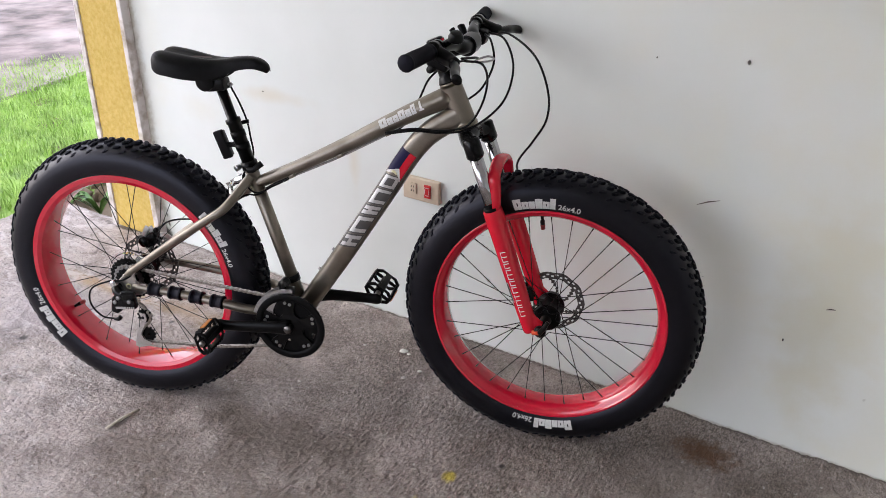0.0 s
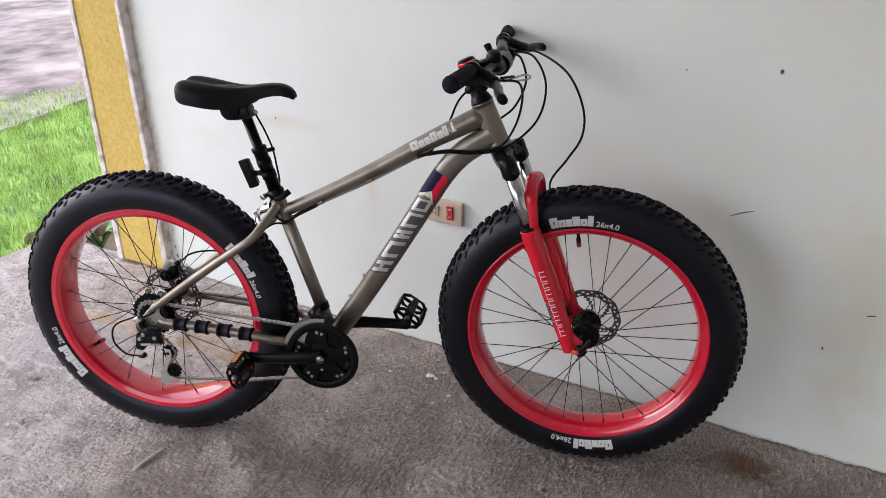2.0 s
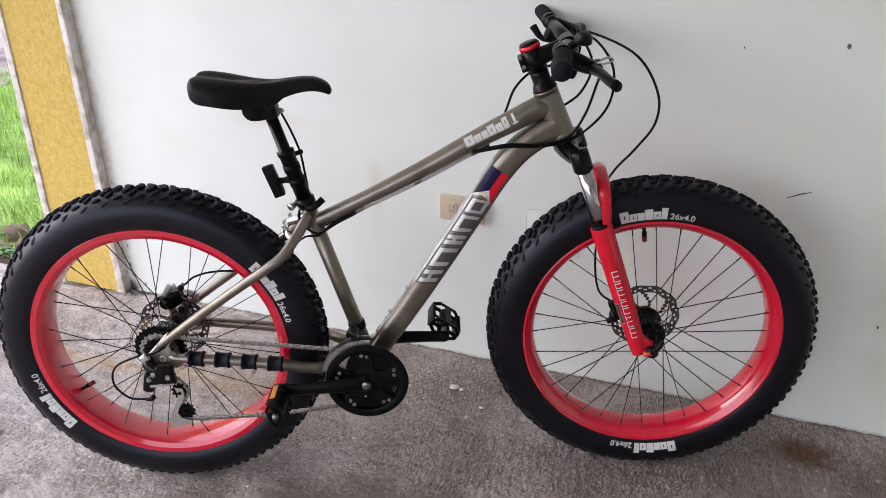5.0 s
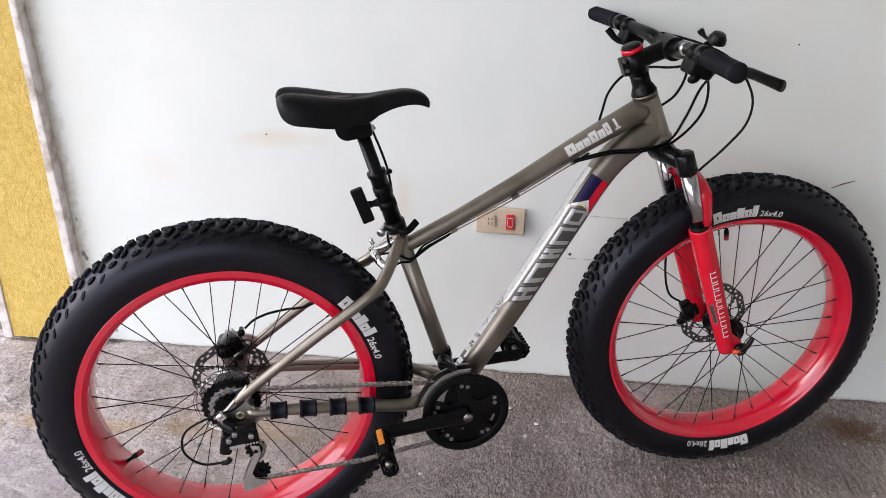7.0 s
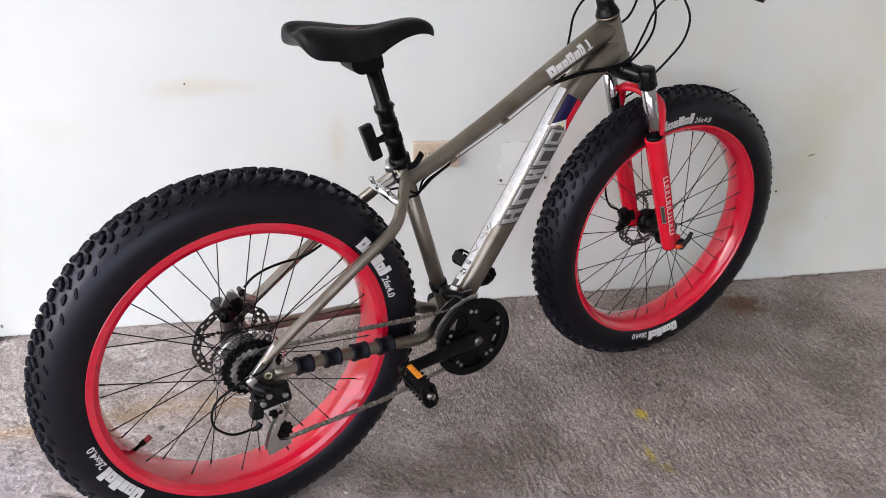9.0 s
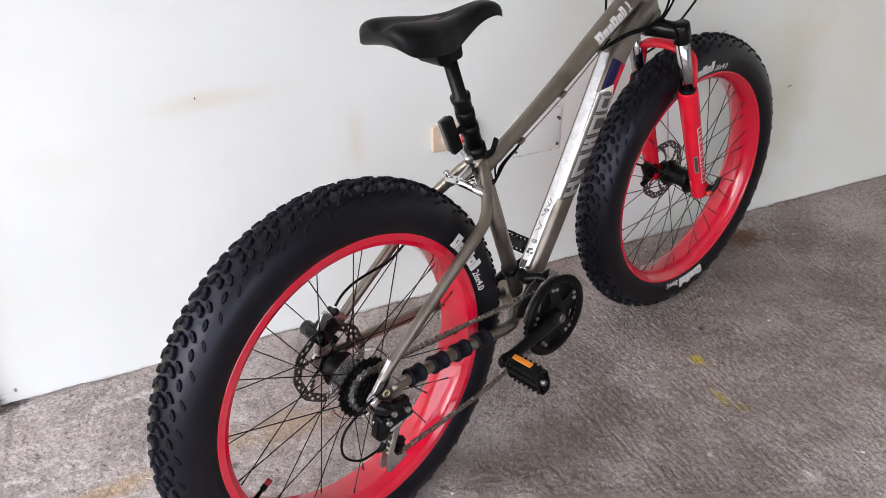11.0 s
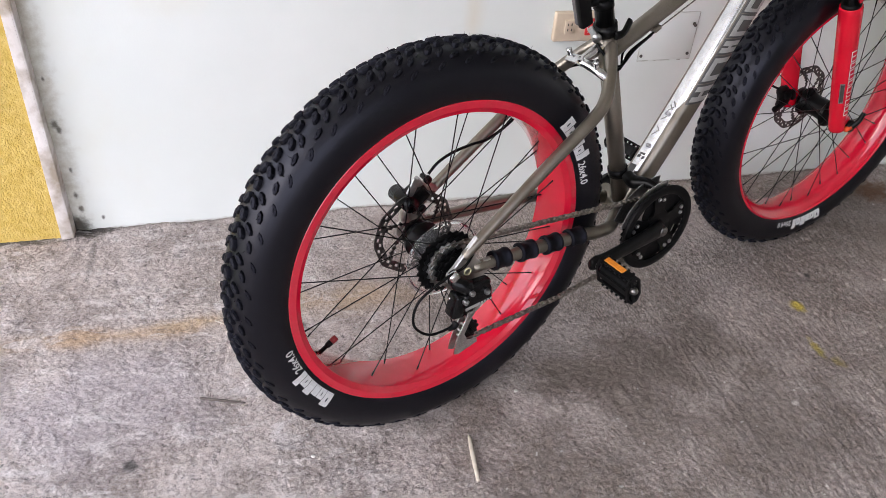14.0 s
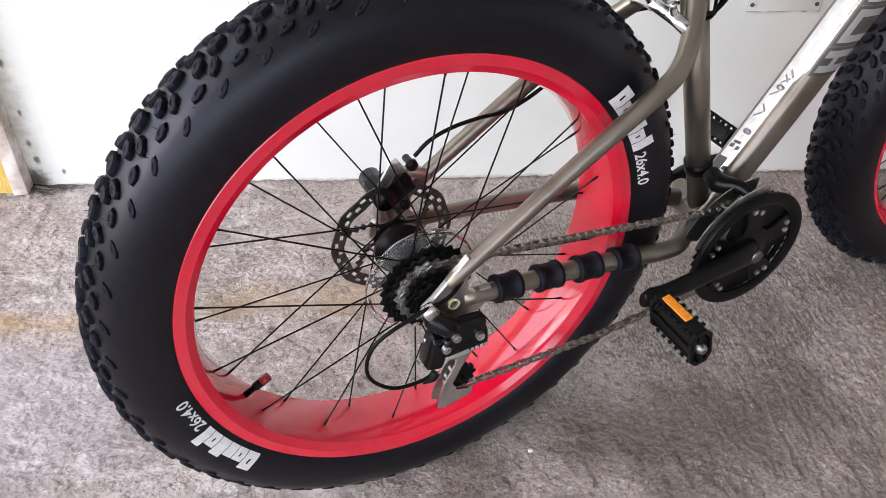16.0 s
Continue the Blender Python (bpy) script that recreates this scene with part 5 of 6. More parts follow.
for off in (-0.012, 0.0, 0.012):
    side = 1 if off > 0 else -1
    rod("cable", [(0.735, off, 0.446), (0.72, off, 0.438), (0.70, off - 0.002, 0.427)], 0.0022, M_PLASTIC, "black cable housing under the top tube", UP, 8)
    rod("cable_wire", [(0.70, off - 0.002, 0.427), (0.585, off - 0.002, 0.3655), (0.46, off, 0.306)], 0.0012, M_DISC, "thin bare steel cable wire", UP, 6)
    rod("cable", [(0.468, off, 0.310), (0.44, off, 0.296), (0.40, off, 0.276), (0.372, 0.024 * side, 0.258), (0.34, 0.03 * side, 0.255), (0.30, 0.074 * side, 0.232)], 0.0022, M_PLASTIC, "black cable housing under the top tube", UP, 8)
for x, z in ((0.705, 0.431), (0.585, 0.369), (0.46, 0.309)):
    bm = bmesh.new()
    block(bm, (0.016, 0.034, 0.008), Matrix.Translation((x, 0, z)) @ pose(0, 0, 0, 0, -26, 0), 0.002)
    part("cable_stop", bm, M_FRAME, bike, "small brazed cable stop", UP)
rod("cable", [(0.30, 0.072, 0.216), (0.25, 0.066, 0.2), (0.214, 0.066, 0.161), (0.164, 0.066, 0.137), (0.124, 0.066, 0.135), (0.086, 0.066, 0.130), (0.056, 0.066, 0.119), (0.036, 0.066, 0.102)], 0.0026, M_PLASTIC, "black brake cable", UP, 8)
rod("cable_end", [(0.215, 0.058, 0.19), (0.195, 0.058, 0.184)], 0.005, M_PLASTIC, "black cable ferrule", UP, 10)
rod("cable", [(0.285, -0.066, 0.212), (0.16, -0.068, 0.122), (0.06, -0.074, 0.05), (0.01, -0.094, 0.018), (-0.03, -0.1, 0.012), (-0.085, -0.1, -0.015), (-0.096, -0.1, -0.06), (-0.066, -0.102, -0.094), (-0.022, -0.104, -0.096)], 0.0024, M_PLASTIC, "black derailleur cable loop", UP, 8)

# ---- drivetrain ----
RING = BB + Vector((0, -0.062, 0))


def gear(teeth, y, mat, name, label, inner=0.8):
    """A chainring: toothed outer ring on a five armed spider."""
    bm = bmesh.new()
    r = 0.0127 * teeth / (2 * math.pi)
    c = BB + Vector((0, y, 0))
    nn = 2 * teeth
    loops = []
    for yy in (-0.0014, 0.0014):
        out = [bm.verts.new(c + Vector(((r + (0.0032 if q % 2 else -0.002)) * math.cos(math.pi * q / teeth), yy, (r + (0.0032 if q % 2 else -0.002)) * math.sin(math.pi * q / teeth)))) for q in range(nn)]
        inn = [bm.verts.new(c + Vector((inner * r * math.cos(math.pi * q / teeth), yy, inner * r * math.sin(math.pi * q / teeth)))) for q in range(nn)]
        for q in range(nn):
            bm.faces.new((out[q], out[(q + 1) % nn], inn[(q + 1) % nn], inn[q]))
        loops.append((out, inn))
    for i in (0, 1):
        a, b = loops[0][i], loops[1][i]
        for q in range(nn):
            bm.faces.new((a[q], a[(q + 1) % nn], b[(q + 1) % nn], b[q]))
    return part(name, bm, mat, bike, label, UP)


gear(42, -0.09, M_BLACK, "chainring", "black toothed chainring", 0.86)
gear(32, -0.081, M_DISC, "chainring", "grey steel toothed chainring", 0.9)
gear(22, -0.072, M_DISC, "chainring", "small grey steel chainring")
gp = BB + Vector((0, -0.1, 0))
bm = lathe(bmesh.new(), [(0.006, 0.084), (0.003, 0.0905), (-0.001, 0.092), (-0.004, 0.0905), (-0.0055, 0.083), (-0.005, 0.077), (-0.0025, 0.0735), (0.001, 0.0735), (0.002, 0.084)], 72, gp, True)
crank = part("chain_guard", smooth(bm, 50), M_PLASTIC, bike, "black plastic chain guard ring", UP)
bm = bmesh.new()
lathe(bm, [(0.006, 0.014), (0.004, 0.036), (-0.0005, 0.036), (-0.004, 0.014)], 40, gp)
for k in range(5):
    sector = [gp + Vector((r * math.cos(radians(72 * k + 20 + a)), 0, r * math.sin(radians(72 * k + 20 + a)))) for r, a in ((0.033, -30), (0.046, -17), (0.0755, -15), (0.0765, 0), (0.0755, 15), (0.046, 17), (0.033, 30))]
    lo, hi = [bm.verts.new(q + Vector((0, -0.001, 0))) for q in sector], [bm.verts.new(q + Vector((0, 0.003, 0))) for q in sector]
    bm.faces.new(lo)
    bm.faces.new(hi[::-1])
    for q in range(7):
        bm.faces.new((lo[q], hi[q], hi[(q + 1) % 7], lo[(q + 1) % 7]))
bmesh.ops.recalc_face_normals(bm, faces=bm.faces[:])
part("spider", smooth(bm, 30), M_BLACK, crank, "black crank spider")
bm = bmesh.new()
bands = (0.03, 0.04, 0.046, 0.052, 0.059, 0.067, 0.0745)
for q in range(72):
    for i, (r0, r1) in enumerate(zip(bands, bands[1:])):
        if (i, q) in {(1, 4), (2, 4), (2, 5), (1, 5), (4, 66), (4, 67), (4, 68), (1, 50), (1, 51), (1, 52), (4, 44), (4, 45), (3, 45), (2, 29)}:
            continue
        ring = [(r0, q), (r1, q), (r1, q + 1), (r0, q + 1)]
        bm.faces.new([bm.verts.new(gp + Vector((r * math.cos(radians(5 * a)), 0.0045, r * math.sin(radians(5 * a))))) for r, a in ring])
bmesh.ops.remove_doubles(bm, verts=bm.verts[:], dist=1e-5)
bmesh.ops.solidify(bm, geom=bm.faces[:], thickness=0.0015)
part("guard_back", bm, M_PLASTIC, crank, "black plastic back of the guard with openings")
for k in range(5):
    for da, rr in ((-5, 0.063), (6, 0.067)):
        a = math.radians(72 * k + 20 + da)
        p = gp + Vector((rr * math.cos(a), -0.0015, rr * math.sin(a)))
        bm = lathe(bmesh.new(), [(-0.0004, 0.0018), (-0.0022, 0.0024), (-0.002, 0.0042), (0.002, 0.0044)], 12, p)
        part("chainring_bolt", smooth(bm), M_STEEL, crank, "steel chainring bolt")
R_END, L_END = Vector((0.283, -0.122, -0.066)), Vector((0.634, 0.098, -0.066))
rod("crank_arm", [BB + Vector((0, -0.106, 0)), BB + Vector((-0.05, -0.115, 0.0)), R_END + Vector((0.03, 0, 0)), R_END, R_END - Vector((0.012, 0, 0))], [0.021, 0.0165, 0.0145, 0.0155, 0.011], M_BLACK, "black right crank arm", flat=0.62, seg=18)
rod("crank_arm", [BB + Vector((0, 0.072, 0)), BB + Vector((0.05, 0.088, 0)), L_END - Vector((0.03, 0, 0)), L_END, L_END + Vector((0.012, 0, 0))], [0.02, 0.0165, 0.0145, 0.0155, 0.011], M_BLACK, "black left crank arm", flat=0.62, seg=18)
rod("crank_axle", [BB - Vector((0, 0.03, 0)), BB - Vector((0, 0.113, 0)), BB - Vector((0, 0.118, 0)), BB - Vector((0, 0.1195, 0))], [0.0105, 0.0105, 0.0095, 0.007], M_DISC, "steel crank bolt", seg=14)


def pedal(end, s, turn, label, size=0.88, long=0.92, out=0.056):
    """A cage pedal: hub tube, two eight-sided end plates with openings, toothed side bars and amber reflectors."""
    c = end + Vector((0, s * out, 0))
    m = Matrix.Translation(c) @ pose(0, 0, 0, 0, turn, 0) @ Matrix.Diagonal((size, long, size, 1))
    bm = bmesh.new()
    eight = [(-0.036, -0.009), (-0.022, -0.019), (0.022, -0.019), (0.036, -0.009), (0.036, 0.009), (0.022, 0.019), (-0.022, 0.019), (-0.036, 0.009)]
    for y in (-0.046, 0.044):
        loops = [[bm.verts.new(m @ Vector((x * f, y + dy, z * f))) for x, z in eight] for f, dy in ((1, -0.003), (1, 0.003), (0.76, 0.003), (0.76, -0.003))]
        for r0, r1 in zip(loops, loops[1:] + loops[:1]):
            for k in range(8):
                bm.faces.new((r0[k], r0[(k + 1) % 8], r1[(k + 1) % 8], r1[k]))
        for x in (-1, 1):
            block(bm, (0.02, 0.006, 0.008), m @ pose(x * 0.02, y, 0), 0.001, 1)
    for x in (-0.034, 0.034):
        block(bm, (0.007, 0.088, 0.02), m @ pose(x, 0, 0), 0.003)
        for k in range(6):
            for zz in (-0.0125, 0.0125):
                block(bm, (0.005, 0.007, 0.005), m @ pose(x, -0.036 + 0.0145 * k, zz), 0.0012, 1)
    for z in (-0.0165, 0.0165):
        block(bm, (0.016, 0.088, 0.004), m @ pose(0, 0, z), 0.001, 1)
    tube(bm, [m @ Vector((0, -0.044, 0)), m @ Vector((0, 0.044, 0))], [0.0135, 0.0115], 14)
    bmesh.ops.recalc_face_normals(bm, faces=bm.faces[:])
    p = part("pedal", smooth(bm, 35), M_PLASTIC, bike, label, UP)
    bm = bmesh.new()
    block(bm, (0.003, 0.056, 0.014), m @ pose(-0.0385, -s * 0.006, 0), 0.001, 1)
    part("reflector", bm, M_AMBER, p, "amber reflector strip")
    bm = tube(bmesh.new(), [end, end + Vector((0, s * 0.1, 0)), end + Vector((0, s * 0.105, 0))], [0.0075, 0.0075, 0.005], 14)
    part("pedal_axle", smooth(bm), M_DISC, p, "steel pedal axle")
    return p


pedal(R_END, -1, 76, "black cage pedal with amber reflectors hanging steeply", 0.84, 0.82, 0.059)
pedal(L_END + Vector((0, 0, 0.012)), 1, 215, "black cage pedal with amber reflectors", 1.08)

# rear derailleur
rd = rod("rear_derailleur", [(-0.012, -0.086, -0.006), (-0.012, -0.098, -0.008), (0.0, -0.106, -0.016), (0.02, -0.108, -0.024)], [0.010, 0.0135, 0.0145, 0.012], M_GLOSS, "black rear derailleur body", seg=16)
bm = bmesh.new()
lk = Matrix.Translation((0.018, -0.112, -0.031)) @ pose(0, 0, 0, 0, -5, 0)
block(bm, (0.056, 0.018, 0.03), lk @ pose(0.001, 0, -0.009), 0.007, 3)
block(bm, (0.042, 0.02, 0.03), lk @ pose(0.007, 0.002, 0.008, 0, 8, 0), 0.009, 3)
part("parallelogram", smooth(bm, 30), M_GLOSS, rd, "glossy black linkage")
bm = bmesh.new()
block(bm, (0.024, 0.028, 0.048), Matrix.Translation((-0.014, -0.102, -0.05)) @ pose(0, 0, 0, 0, 12, 0), 0.008, 3)
part("knuckle", smooth(bm, 30), M_GLOSS, rd, "black lower knuckle")
bm = bmesh.new()
block(bm, (0.03, 0.002, 0.0062), lk @ pose(-0.013, -0.0095, -0.019), 0.0008, 1)
part("label_bar", bm, M_PEARL, rd, "pale print bar")
bm = bmesh.new()
for k in range(4):
    block(bm, (0.0042, 0.002, 0.0036), lk @ pose(0.006 + 0.006 * k, -0.0095, -0.0185), 0.0006, 1)
part("label_bar", bm, M_PEARL, rd, "row of small pale print marks")
bm = bmesh.new()
block(bm, (0.018, 0.016, 0.02), Matrix.Translation((-0.018, -0.098, 0.006)) @ pose(0, 0, 0, 0, -30, 0), 0.006, 3)
part("hanger_bolt", smooth(bm), M_GREYCAST, rd, "bright upper pivot")
for px_, py_, pz_ in ((-0.008, -0.121, -0.036), (0.004, -0.122, -0.022), (0.034, -0.1225, -0.03)):
    bm = lathe(bmesh.new(), [(-0.001, 0.0022), (-0.0035, 0.003), (-0.003, 0.0052), (0.003, 0.0055)], 16, (px_, py_, pz_))
    part("pivot_bolt", smooth(bm), M_STEEL, rd, "steel pivot bolt")
rod("barrel_adjuster", [(-0.03, -0.104, -0.098), (-0.018, -0.104, -0.096), (-0.012, -0.103, -0.09)], [0.0035, 0.006, 0.006], M_PLASTIC, "black ribbed barrel adjuster", seg=12)
bm = lathe(bmesh.new(), [(-0.0008, 0.0056), (-0.0008, 0.0074), (0.0008, 0.0074), (0.0008, 0.0056)], 24, (0.0167, -0.0885, -0.0034), True)
part("ring_mark", bm, M_YELLOWINK, rd, "small yellowish ring mark on the dropout")
rod("limit_screw", [(-0.024, -0.094, -0.038), (-0.016, -0.096, -0.042), (-0.008, -0.096, -0.044)], [0.0045, 0.003, 0.003], M_CHROME, "small bright screw", seg=10)


def plate(pts, y, t):
    bm = bmesh.new()
    nn = len(pts)
    for yy in (y, y + t):
        bm.faces.new([bm.verts.new((x, yy, z)) for x, z in pts])
    bm.verts.ensure_lookup_table()
    for q in range(nn):
        bm.faces.new((bm.verts[q], bm.verts[(q + 1) % nn], bm.verts[nn + (q + 1) % nn], bm.verts[nn + q]))
    bmesh.ops.recalc_face_normals(bm, faces=bm.faces[:])
    return bm


CAGE = [(0.026, -0.085), (0.044, -0.088), (0.046, -0.105), (0.034, -0.13), (0.024, -0.152), (0.030, -0.166), (0.052, -0.173), (0.053, -0.182), (0.012, -0.194), (0.003, -0.19), (0.004, -0.176), (0.012, -0.15), (0.026, -0.122), (0.032, -0.102)]
part("cage_plate", plate(CAGE, -0.079, 0.0025), M_GREYCAST, rd, "bare aluminium cage plate")
part("cage_plate", plate(CAGE, -0.062, 0.002), M_STEEL, rd, "grey steel inner cage plate")
for px_, pz_ in ((0.036, -0.100), (0.040, -0.154)):
    bm = bmesh.new()
    rim_ = [(0.0215 if q % 4 < 2 else 0.0175) for q in range(44)]
    for yy in (-0.0022, 0.0022):
        bm.faces.new([bm.verts.new((px_ + rr * math.cos(math.pi * q / 22), -0.068 + yy, pz_ + rr * math.sin(math.pi * q / 22))) for q, rr in enumerate(rim_)])
    bm.verts.ensure_lookup_table()
    for q in range(44):
        bm.faces.new((bm.verts[q], bm.verts[(q + 1) % 44], bm.verts[44 + (q + 1) % 44], bm.verts[44 + q]))
    lathe(bm, [(-0.012, 0.003), (-0.0115, 0.0045), (0.004, 0.0045)], 12, (px_, -0.068, pz_))
    bmesh.ops.recalc_face_normals(bm, faces=bm.faces[:])
    part("jockey_wheel", bm, M_PLASTIC, rd, "black toothed plastic jockey wheel")

# front derailleur: clamp band and steel cage over the rings
fd = rod("front_derailleur", [(0.432, -0.03, 0.03), (0.43, -0.05, 0.026), (0.44, -0.074, 0.032), (0.445, -0.095, 0.03)], [0.012, 0.014, 0.01, 0.006], M_BLACK, "black front derailleur", seg=14)
bm = tube(bmesh.new(), [POST0.lerp(BB, 0.76), POST0.lerp(BB, 0.80)], 0.0195, 20)
part("band", smooth(bm), M_BLACK, fd, "black clamp band")
arc_out = [(BB.x + 0.102 * math.cos(radians(a)), BB.z + 0.102 * math.sin(radians(a))) for a in range(84, 170, 8)]
arc_in = [(BB.x + (0.082 - 0.0006 * abs(a - 100)) * math.cos(radians(a)), BB.z + (0.082 - 0.0006 * abs(a - 100)) * math.sin(radians(a))) for a in range(164, 83, -8)]
for y in (-0.097, -0.076):
    part("cage_plate", plate(arc_out + arc_in, y, 0.0015), M_STEEL, fd, "curved grey steel cage plate")

# chain: upper run, lower run, and round the ring and cogs
r_ring, r_cog = 0.0127 * 32 / (2 * math.pi), 0.0127 * 18 / (2 * math.pi)
CH = [(0.0 + r_cog * math.cos(radians(a)), -0.055, r_cog * math.sin(radians(a))) for a in range(200, 79, -12)]
CH += [(BB.x + r_ring * math.cos(radians(a)), -0.081, BB.z + r_ring * math.sin(radians(a))) for a in range(96, -96, -8)]
CH += [(0.25, -0.075, -0.163), (0.046, -0.068, -0.176), (0.027, -0.068, -0.174), (0.017, -0.068, -0.156), (0.027, -0.068, -0.137), (0.05, -0.068, -0.115), (0.054, -0.068, -0.096), (0.035, -0.066, -0.072), (0.012, -0.06, -0.06), (-0.012, -0.055, -0.035), CH[0]]
CH = [Vector(q) for q in CH]
lens = [0.0]
for a, b in zip(CH, CH[1:]):
    lens.append(lens[-1] + (b - a).length)
count = int(lens[-1] / 0.0127)
chain = None


def chain_point(s):
    k = min(max(int(np.searchsorted(lens, s)) - 1, 0), len(CH) - 2)
    return CH[k].lerp(CH[k + 1], (s - lens[k]) / max(1e-6, lens[k + 1] - lens[k]))


def link_mesh(wide):
    bm = bmesh.new()
    for s in (-1, 1):
        y = s * (0.0036 if wide else 0.0024)
        tube(bm, [(-0.0085, y, 0), (-0.0045, y, 0), (0, y, 0), (0.0045, y, 0), (0.0085, y, 0)], [0.0018, 0.0041, 0.003, 0.0041, 0.0018], 8, 0.22)
    if not wide:
        for x in (-0.0063, 0.0063):
            lathe(bm, [(-0.0045, 0.0032), (0.0045, 0.0032)], 8, (x, 0, 0))
    return mesh_of("chain_link", bm, M_CHAIN)


M_CHAIN = material("oiled_chain_steel", (0.42, 0.39, 0.35), 0.35, 1.0, (0.2, 0.18, 0.16), 120)
LINKS = (link_mesh(True), link_mesh(False))
for k in range(count):
    p, q = chain_point(k * 0.0127), chain_point(min((k + 1) * 0.0127, lens[-1] - 1e-4))
    x = (q - p).normalized()
    z = x.cross(Vector((0, 1, 0))).normalized()
    if z.length < 0.5:
        continue
    y = z.cross(x)
    m = Matrix((x, y, z)).transposed().to_4x4()
    if chain is None:
        chain = new("chain", LINKS[1])
        chain.parent, chain.matrix_basis = bike, UP
        chain["label"] = "oiled grey steel chain"
        chain.data = LINKS[0].copy()
        chain.data.transform(Matrix.Translation((p + q) / 2) @ m)
        continue
    ob = new("chain_link", LINKS[k % 2])
    ob.parent, ob.matrix_basis = chain, Matrix.Translation((p + q) / 2) @ m

# ---- wall fittings ----
bm = bmesh.new()
block(bm, (0.126, 0.016, 0.0715), Matrix.Translation((0.4945, -0.009, 0.478)) @ pose(0, 0, 0, 0, 0.8, 0), 0.004, 3)
plate_ob = part("wall_outlet", smooth(bm), M_CREAM, label="")
tagged(plate_ob, "aged cream wall socket plate with a red switch", "wall outlet")
bm = bmesh.new()
block(bm, (0.024, 0.006, 0.034), Matrix.Translation((0.468, -0.018, 0.48)), 0.0015, 2)
socket = part("socket", smooth(bm), M_CREAM, plate_ob, "cream two slot socket insert")
for x in (0.4635, 0.4725):
    for z in (0.4735, 0.4865):
        bm = bmesh.new()
        block(bm, (0.0022, 0.001, 0.006), Matrix.Translation((x, -0.0212, z)))
        part("slot", bm, M_DARKINK, socket, "dark slot")
bm = bmesh.new()
block(bm, (0.021, 0.007, 0.041), Matrix.Translation((0.5195, -0.019, 0.479)), 0.002, 2)
switch = part("switch", smooth(bm), M_SWITCH, plate_ob, "bright red rocker switch")
for size, x, z in (((0.016, 0.0012, 0.0022), 0.5195, 0.4915), ((0.012, 0.0012, 0.0018), 0.5195, 0.4675), ((0.0016, 0.0012, 0.016), 0.5125, 0.479), ((0.0016, 0.0012, 0.016), 0.5265, 0.479)):
    bm = bmesh.new()
    block(bm, size, Matrix.Translation((x, -0.0229, z)))
    part("switch_print", bm, M_WHITEINK, switch, "pale print bar on the switch")
# painted over box cover
bm = bmesh.new()
block(bm, (0.142, 0.003, 0.122), Matrix.Translation((0.744, -0.0006, 0.438)), 0.0012, 2)
cover = part("cover_plate", smooth(bm), M_WALL)
tagged(cover, "painted over junction box cover set in the wall", "cover plate")
rng = random.Random(12)
for x0, z0, x1, z1, wide, fill in ((0.672, 0.3755, 0.816, 0.3755, 0.0016, 0.75), (0.672, 0.3755, 0.672, 0.5005, 0.0011, 0.45), (0.816, 0.3755, 0.816, 0.5005, 0.0015, 0.6), (0.672, 0.5005, 0.816, 0.5005, 0.0009, 0.4)):
    u = 0.0
    while u < 1.0:
        du = rng.uniform(0.06, 0.2)
        if rng.random() < fill:
            v = min(u + du, 1.0)
            bm = bmesh.new()
            block(bm, (max(abs(x1 - x0) * (v - u), wide), 0.002, max(abs(z1 - z0) * (v - u), wide)), Matrix.Translation((x0 + (x1 - x0) * (u + v) / 2, -0.0006, z0 + (z1 - z0) * (u + v) / 2 + rng.uniform(-0.0006, 0.0006))))
            part("joint", bm, M_JOINT, cover, "dark broken joint line")
        u += du
for x, z in ((0.679, 0.390), (0.809, 0.466), (0.806, 0.392), (0.805, 0.47)):
    bm = lathe(bmesh.new(), [(-0.0052, 0.0018), (-0.0048, 0.0038), (-0.003, 0.0042)], 12, (x, 0, z))
    part("screw", bm, M_GAP, cover, "dark rusty screw head")

# nail holes and scratches on the wall
for k, (x, z, r) in enumerate(((1.35, 0.966, 0.0034), (1.146, 0.951, 0.0014), (1.542, 0.31, 0.0022), (-0.121, 0.68, 0.0016))):
    bm = lathe(bmesh.new(), [(-0.004, 0.3 * r), (-0.003, r), (0.002, r)], 10, (x, 0, z))
    for v in bm.verts:
        v.co.z = z + 1.5 * (v.co.z - z)
    tagged(part("nail_head", smooth(bm), M_GAP), "dark nail head in the painted wall", "nail", "nails in the wall")
for x0, z0, x1, z1 in ((1.287, 0.612, 1.339, 0.634), (1.618, 0.42, 1.638, 0.425)):
    bm = tube(bmesh.new(), [(x0, -0.0005, z0), ((x0 + x1) / 2, -0.0012, (z0 + z1) / 2 + 0.002), (x1, -0.0005, z1)], [0.0008, 0.0016, 0.0006], 6)
    tagged(part("wall_scratch", bm, M_TWIG), "thin grey scratch in the wall paint", "scratch", "scratches")

# ---- litter on the floor ----
bm = tube(bmesh.new(), spline([(0.063, -0.785, 0.004), (0.058, -0.83, 0.006), (0.054, -0.885, 0.004)], 4), [0.0035, 0.0048, 0.0035], 8, 1.0)
tagged(part("stick", smooth(bm), M_STRAW), "pale split bamboo stick on the concrete", "stick")
bm = tube(bmesh.new(), spline([(-0.43, -0.602, 0.003), (-0.385, -0.618, 0.005), (-0.345, -0.629, 0.003)], 4), [0.0026, 0.003, 0.0016], 6)
tagged(part("twig", smooth(bm), M_TWIG), "thin dark twig lying on the concrete", "twig")
bm = tube(bmesh.new(), spline([(-0.40, -0.385, 0.003), (-0.37, -0.41, 0.006), (-0.345, -0.425, 0.003)], 4), [0.0012, 0.0014, 0.001], 6)
tagged(part("straw", smooth(bm), M_STRAW), "dry yellow straw lying on the concrete", "straw")


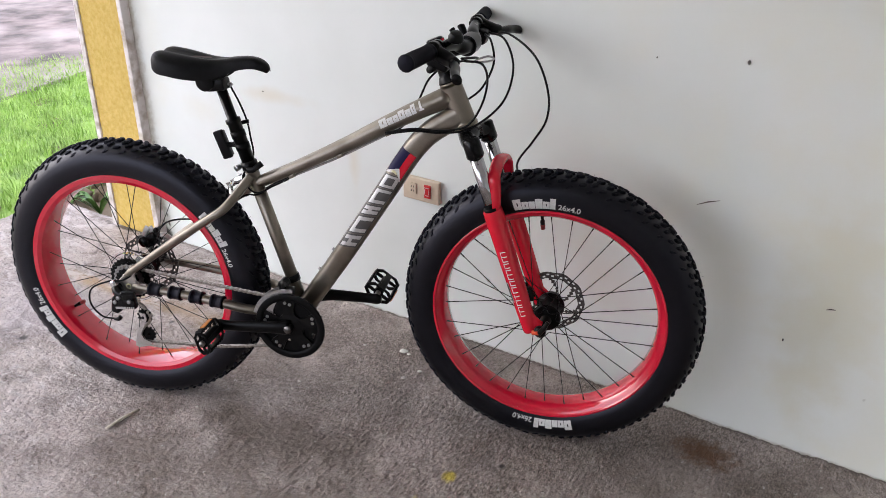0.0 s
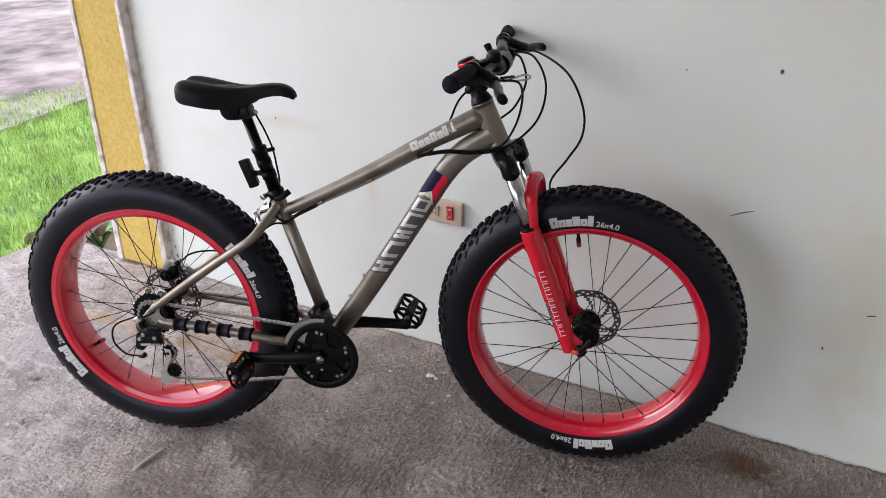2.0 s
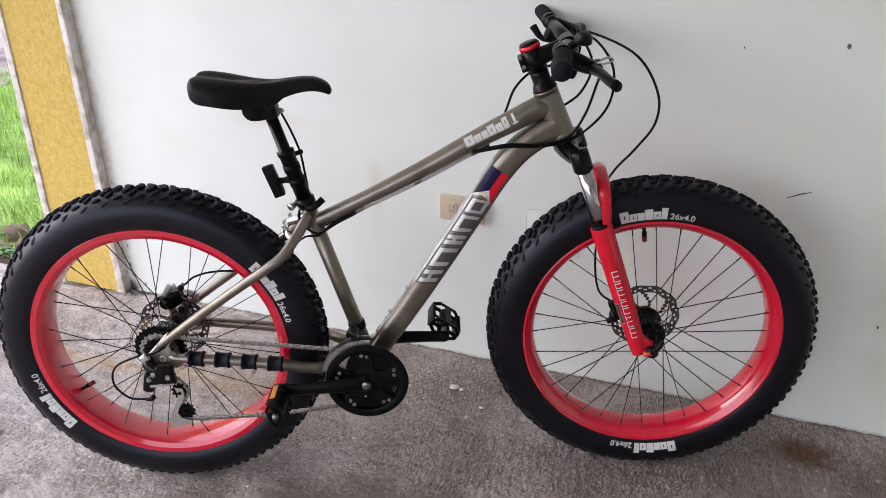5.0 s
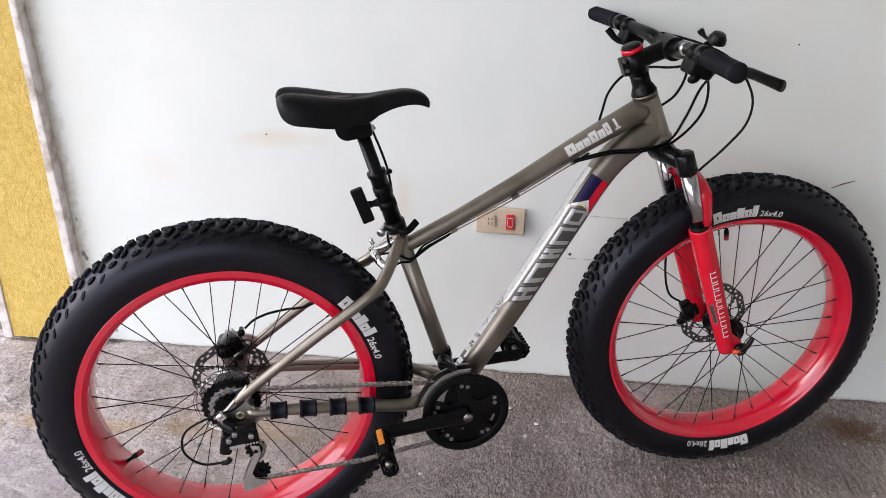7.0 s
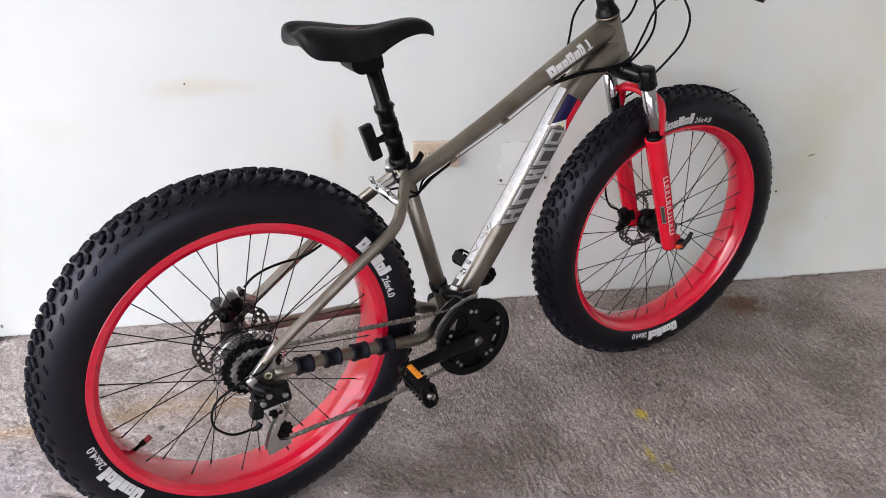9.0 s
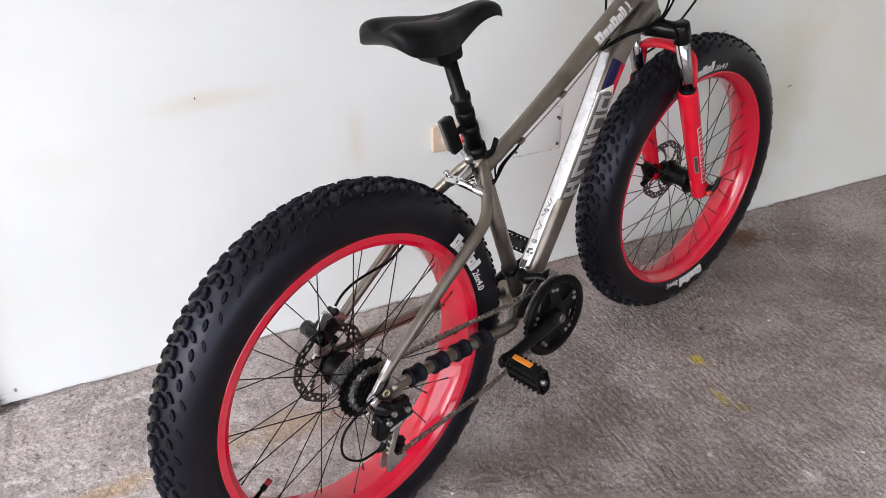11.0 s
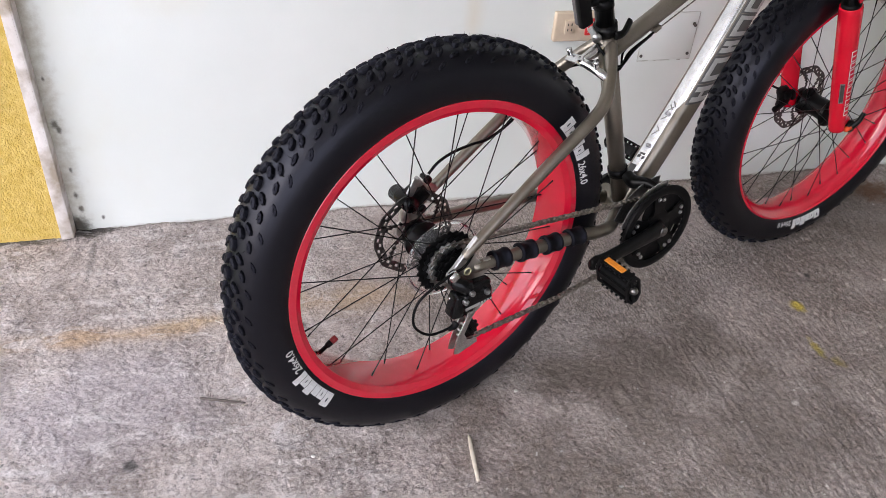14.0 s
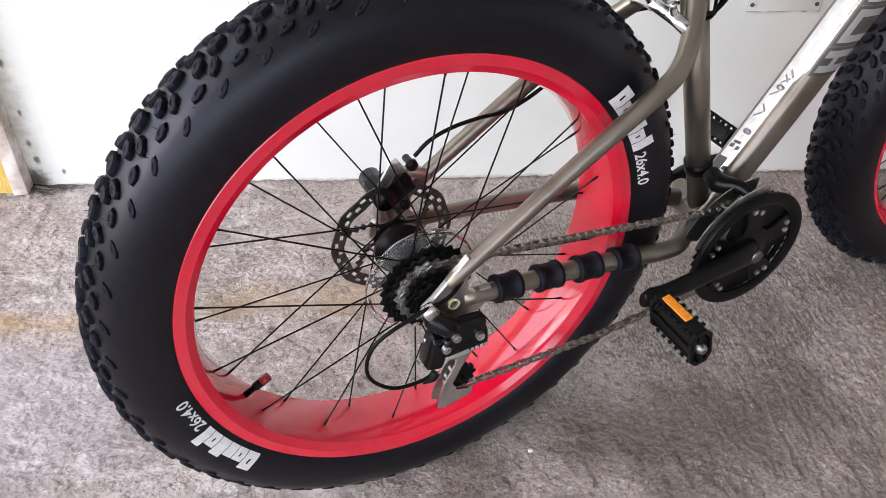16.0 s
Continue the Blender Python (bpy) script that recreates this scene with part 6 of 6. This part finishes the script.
def crumb(x, y, r, seed):
    bm = bmesh.new()
    bmesh.ops.create_icosphere(bm, subdivisions=2, radius=1.0)
    for v in bm.verts:
        q = 1 + 0.35 * noise.noise(v.co * 1.7 + Vector((seed, 0, 0)))
        v.co = Vector((x, y, 0.2 * r)) + Vector((v.co.x * r * q, v.co.y * r * q * 0.8, v.co.z * r * 0.25 * q))
    return tagged(part("mortar_crumb", smooth(bm), M_GLUE), "small pale crumb of dried mortar", "crumb", "crumbs on the floor")


for k, (x, y, r) in enumerate(((-0.229, -0.776, 0.0045), (0.185, -0.689, 0.005), (0.621, -0.226, 0.008), (0.523, -0.166, 0.014), (0.545, -0.17, 0.008), (0.40, -0.2, 0.006), (0.35, -0.45, 0.006), (1.2, -0.5, 0.006), (1.05, -0.95, 0.006))):
    crumb(x, y, r, k * 3.1)

# weeds and clods by the pillar, at the edge of the slab
rng = random.Random(9)
for cx, cy in ((-1.42, 0.02), (-1.58, 0.1), (-1.33, 0.12)):
    thing = new("weed")
    thing.location = (cx, cy, -0.12)
    tagged(thing, "broad leaved green weed beside the pillar", "weed", "weeds by the pillar")
    for k in range(11):
        a, ln, w = rng.uniform(0, 6.28), rng.uniform(0.07, 0.15), rng.uniform(0.014, 0.026)
        bm = bmesh.new()
        rows_ = []
        for i in range(6):
            t = i / 5
            out, up = ln * t, 0.11 * math.sin(1.9 * t) + 0.02
            ww = w * math.sin(math.pi * min(0.98, 0.12 + 0.86 * t))
            c = Vector((out * math.cos(a), out * math.sin(a), up))
            sd = Vector((-math.sin(a), math.cos(a), 0))
            rows_.append([bm.verts.new(c - ww * sd + Vector((0, 0, 0.006))), bm.verts.new(c), bm.verts.new(c + ww * sd + Vector((0, 0, 0.006)))])
        for r0, r1 in zip(rows_, rows_[1:]):
            for q in range(2):
                bm.faces.new((r0[q], r0[q + 1], r1[q + 1], r1[q]))
        part("leaf", smooth(bm), M_LEAF, thing)
for k, (x, y, r) in enumerate(((-1.5, -0.05, 0.05), (-1.47, 0.12, 0.07), (-1.6, 0.2, 0.06), (-1.52, -0.25, 0.04), (-1.52, 0.28, 0.05), (-1.7, 0.05, 0.045), (-1.78, 0.22, 0.055), (-1.66, 0.36, 0.05), (-1.9, -0.1, 0.04), (-1.6, -0.4, 0.035))):
    bm = bmesh.new()
    bmesh.ops.create_icosphere(bm, subdivisions=3, radius=1.0)
    for v in bm.verts:
        v.co = Vector((x, y, -0.11)) + v.co * r * (1 + 0.5 * noise.noise(v.co * 2.2 + Vector((k * 5, 0, 0))))
    tagged(part("clod", smooth(bm), M_SOIL), "dark damp clod of earth by the slab", "clod", "clods of earth")
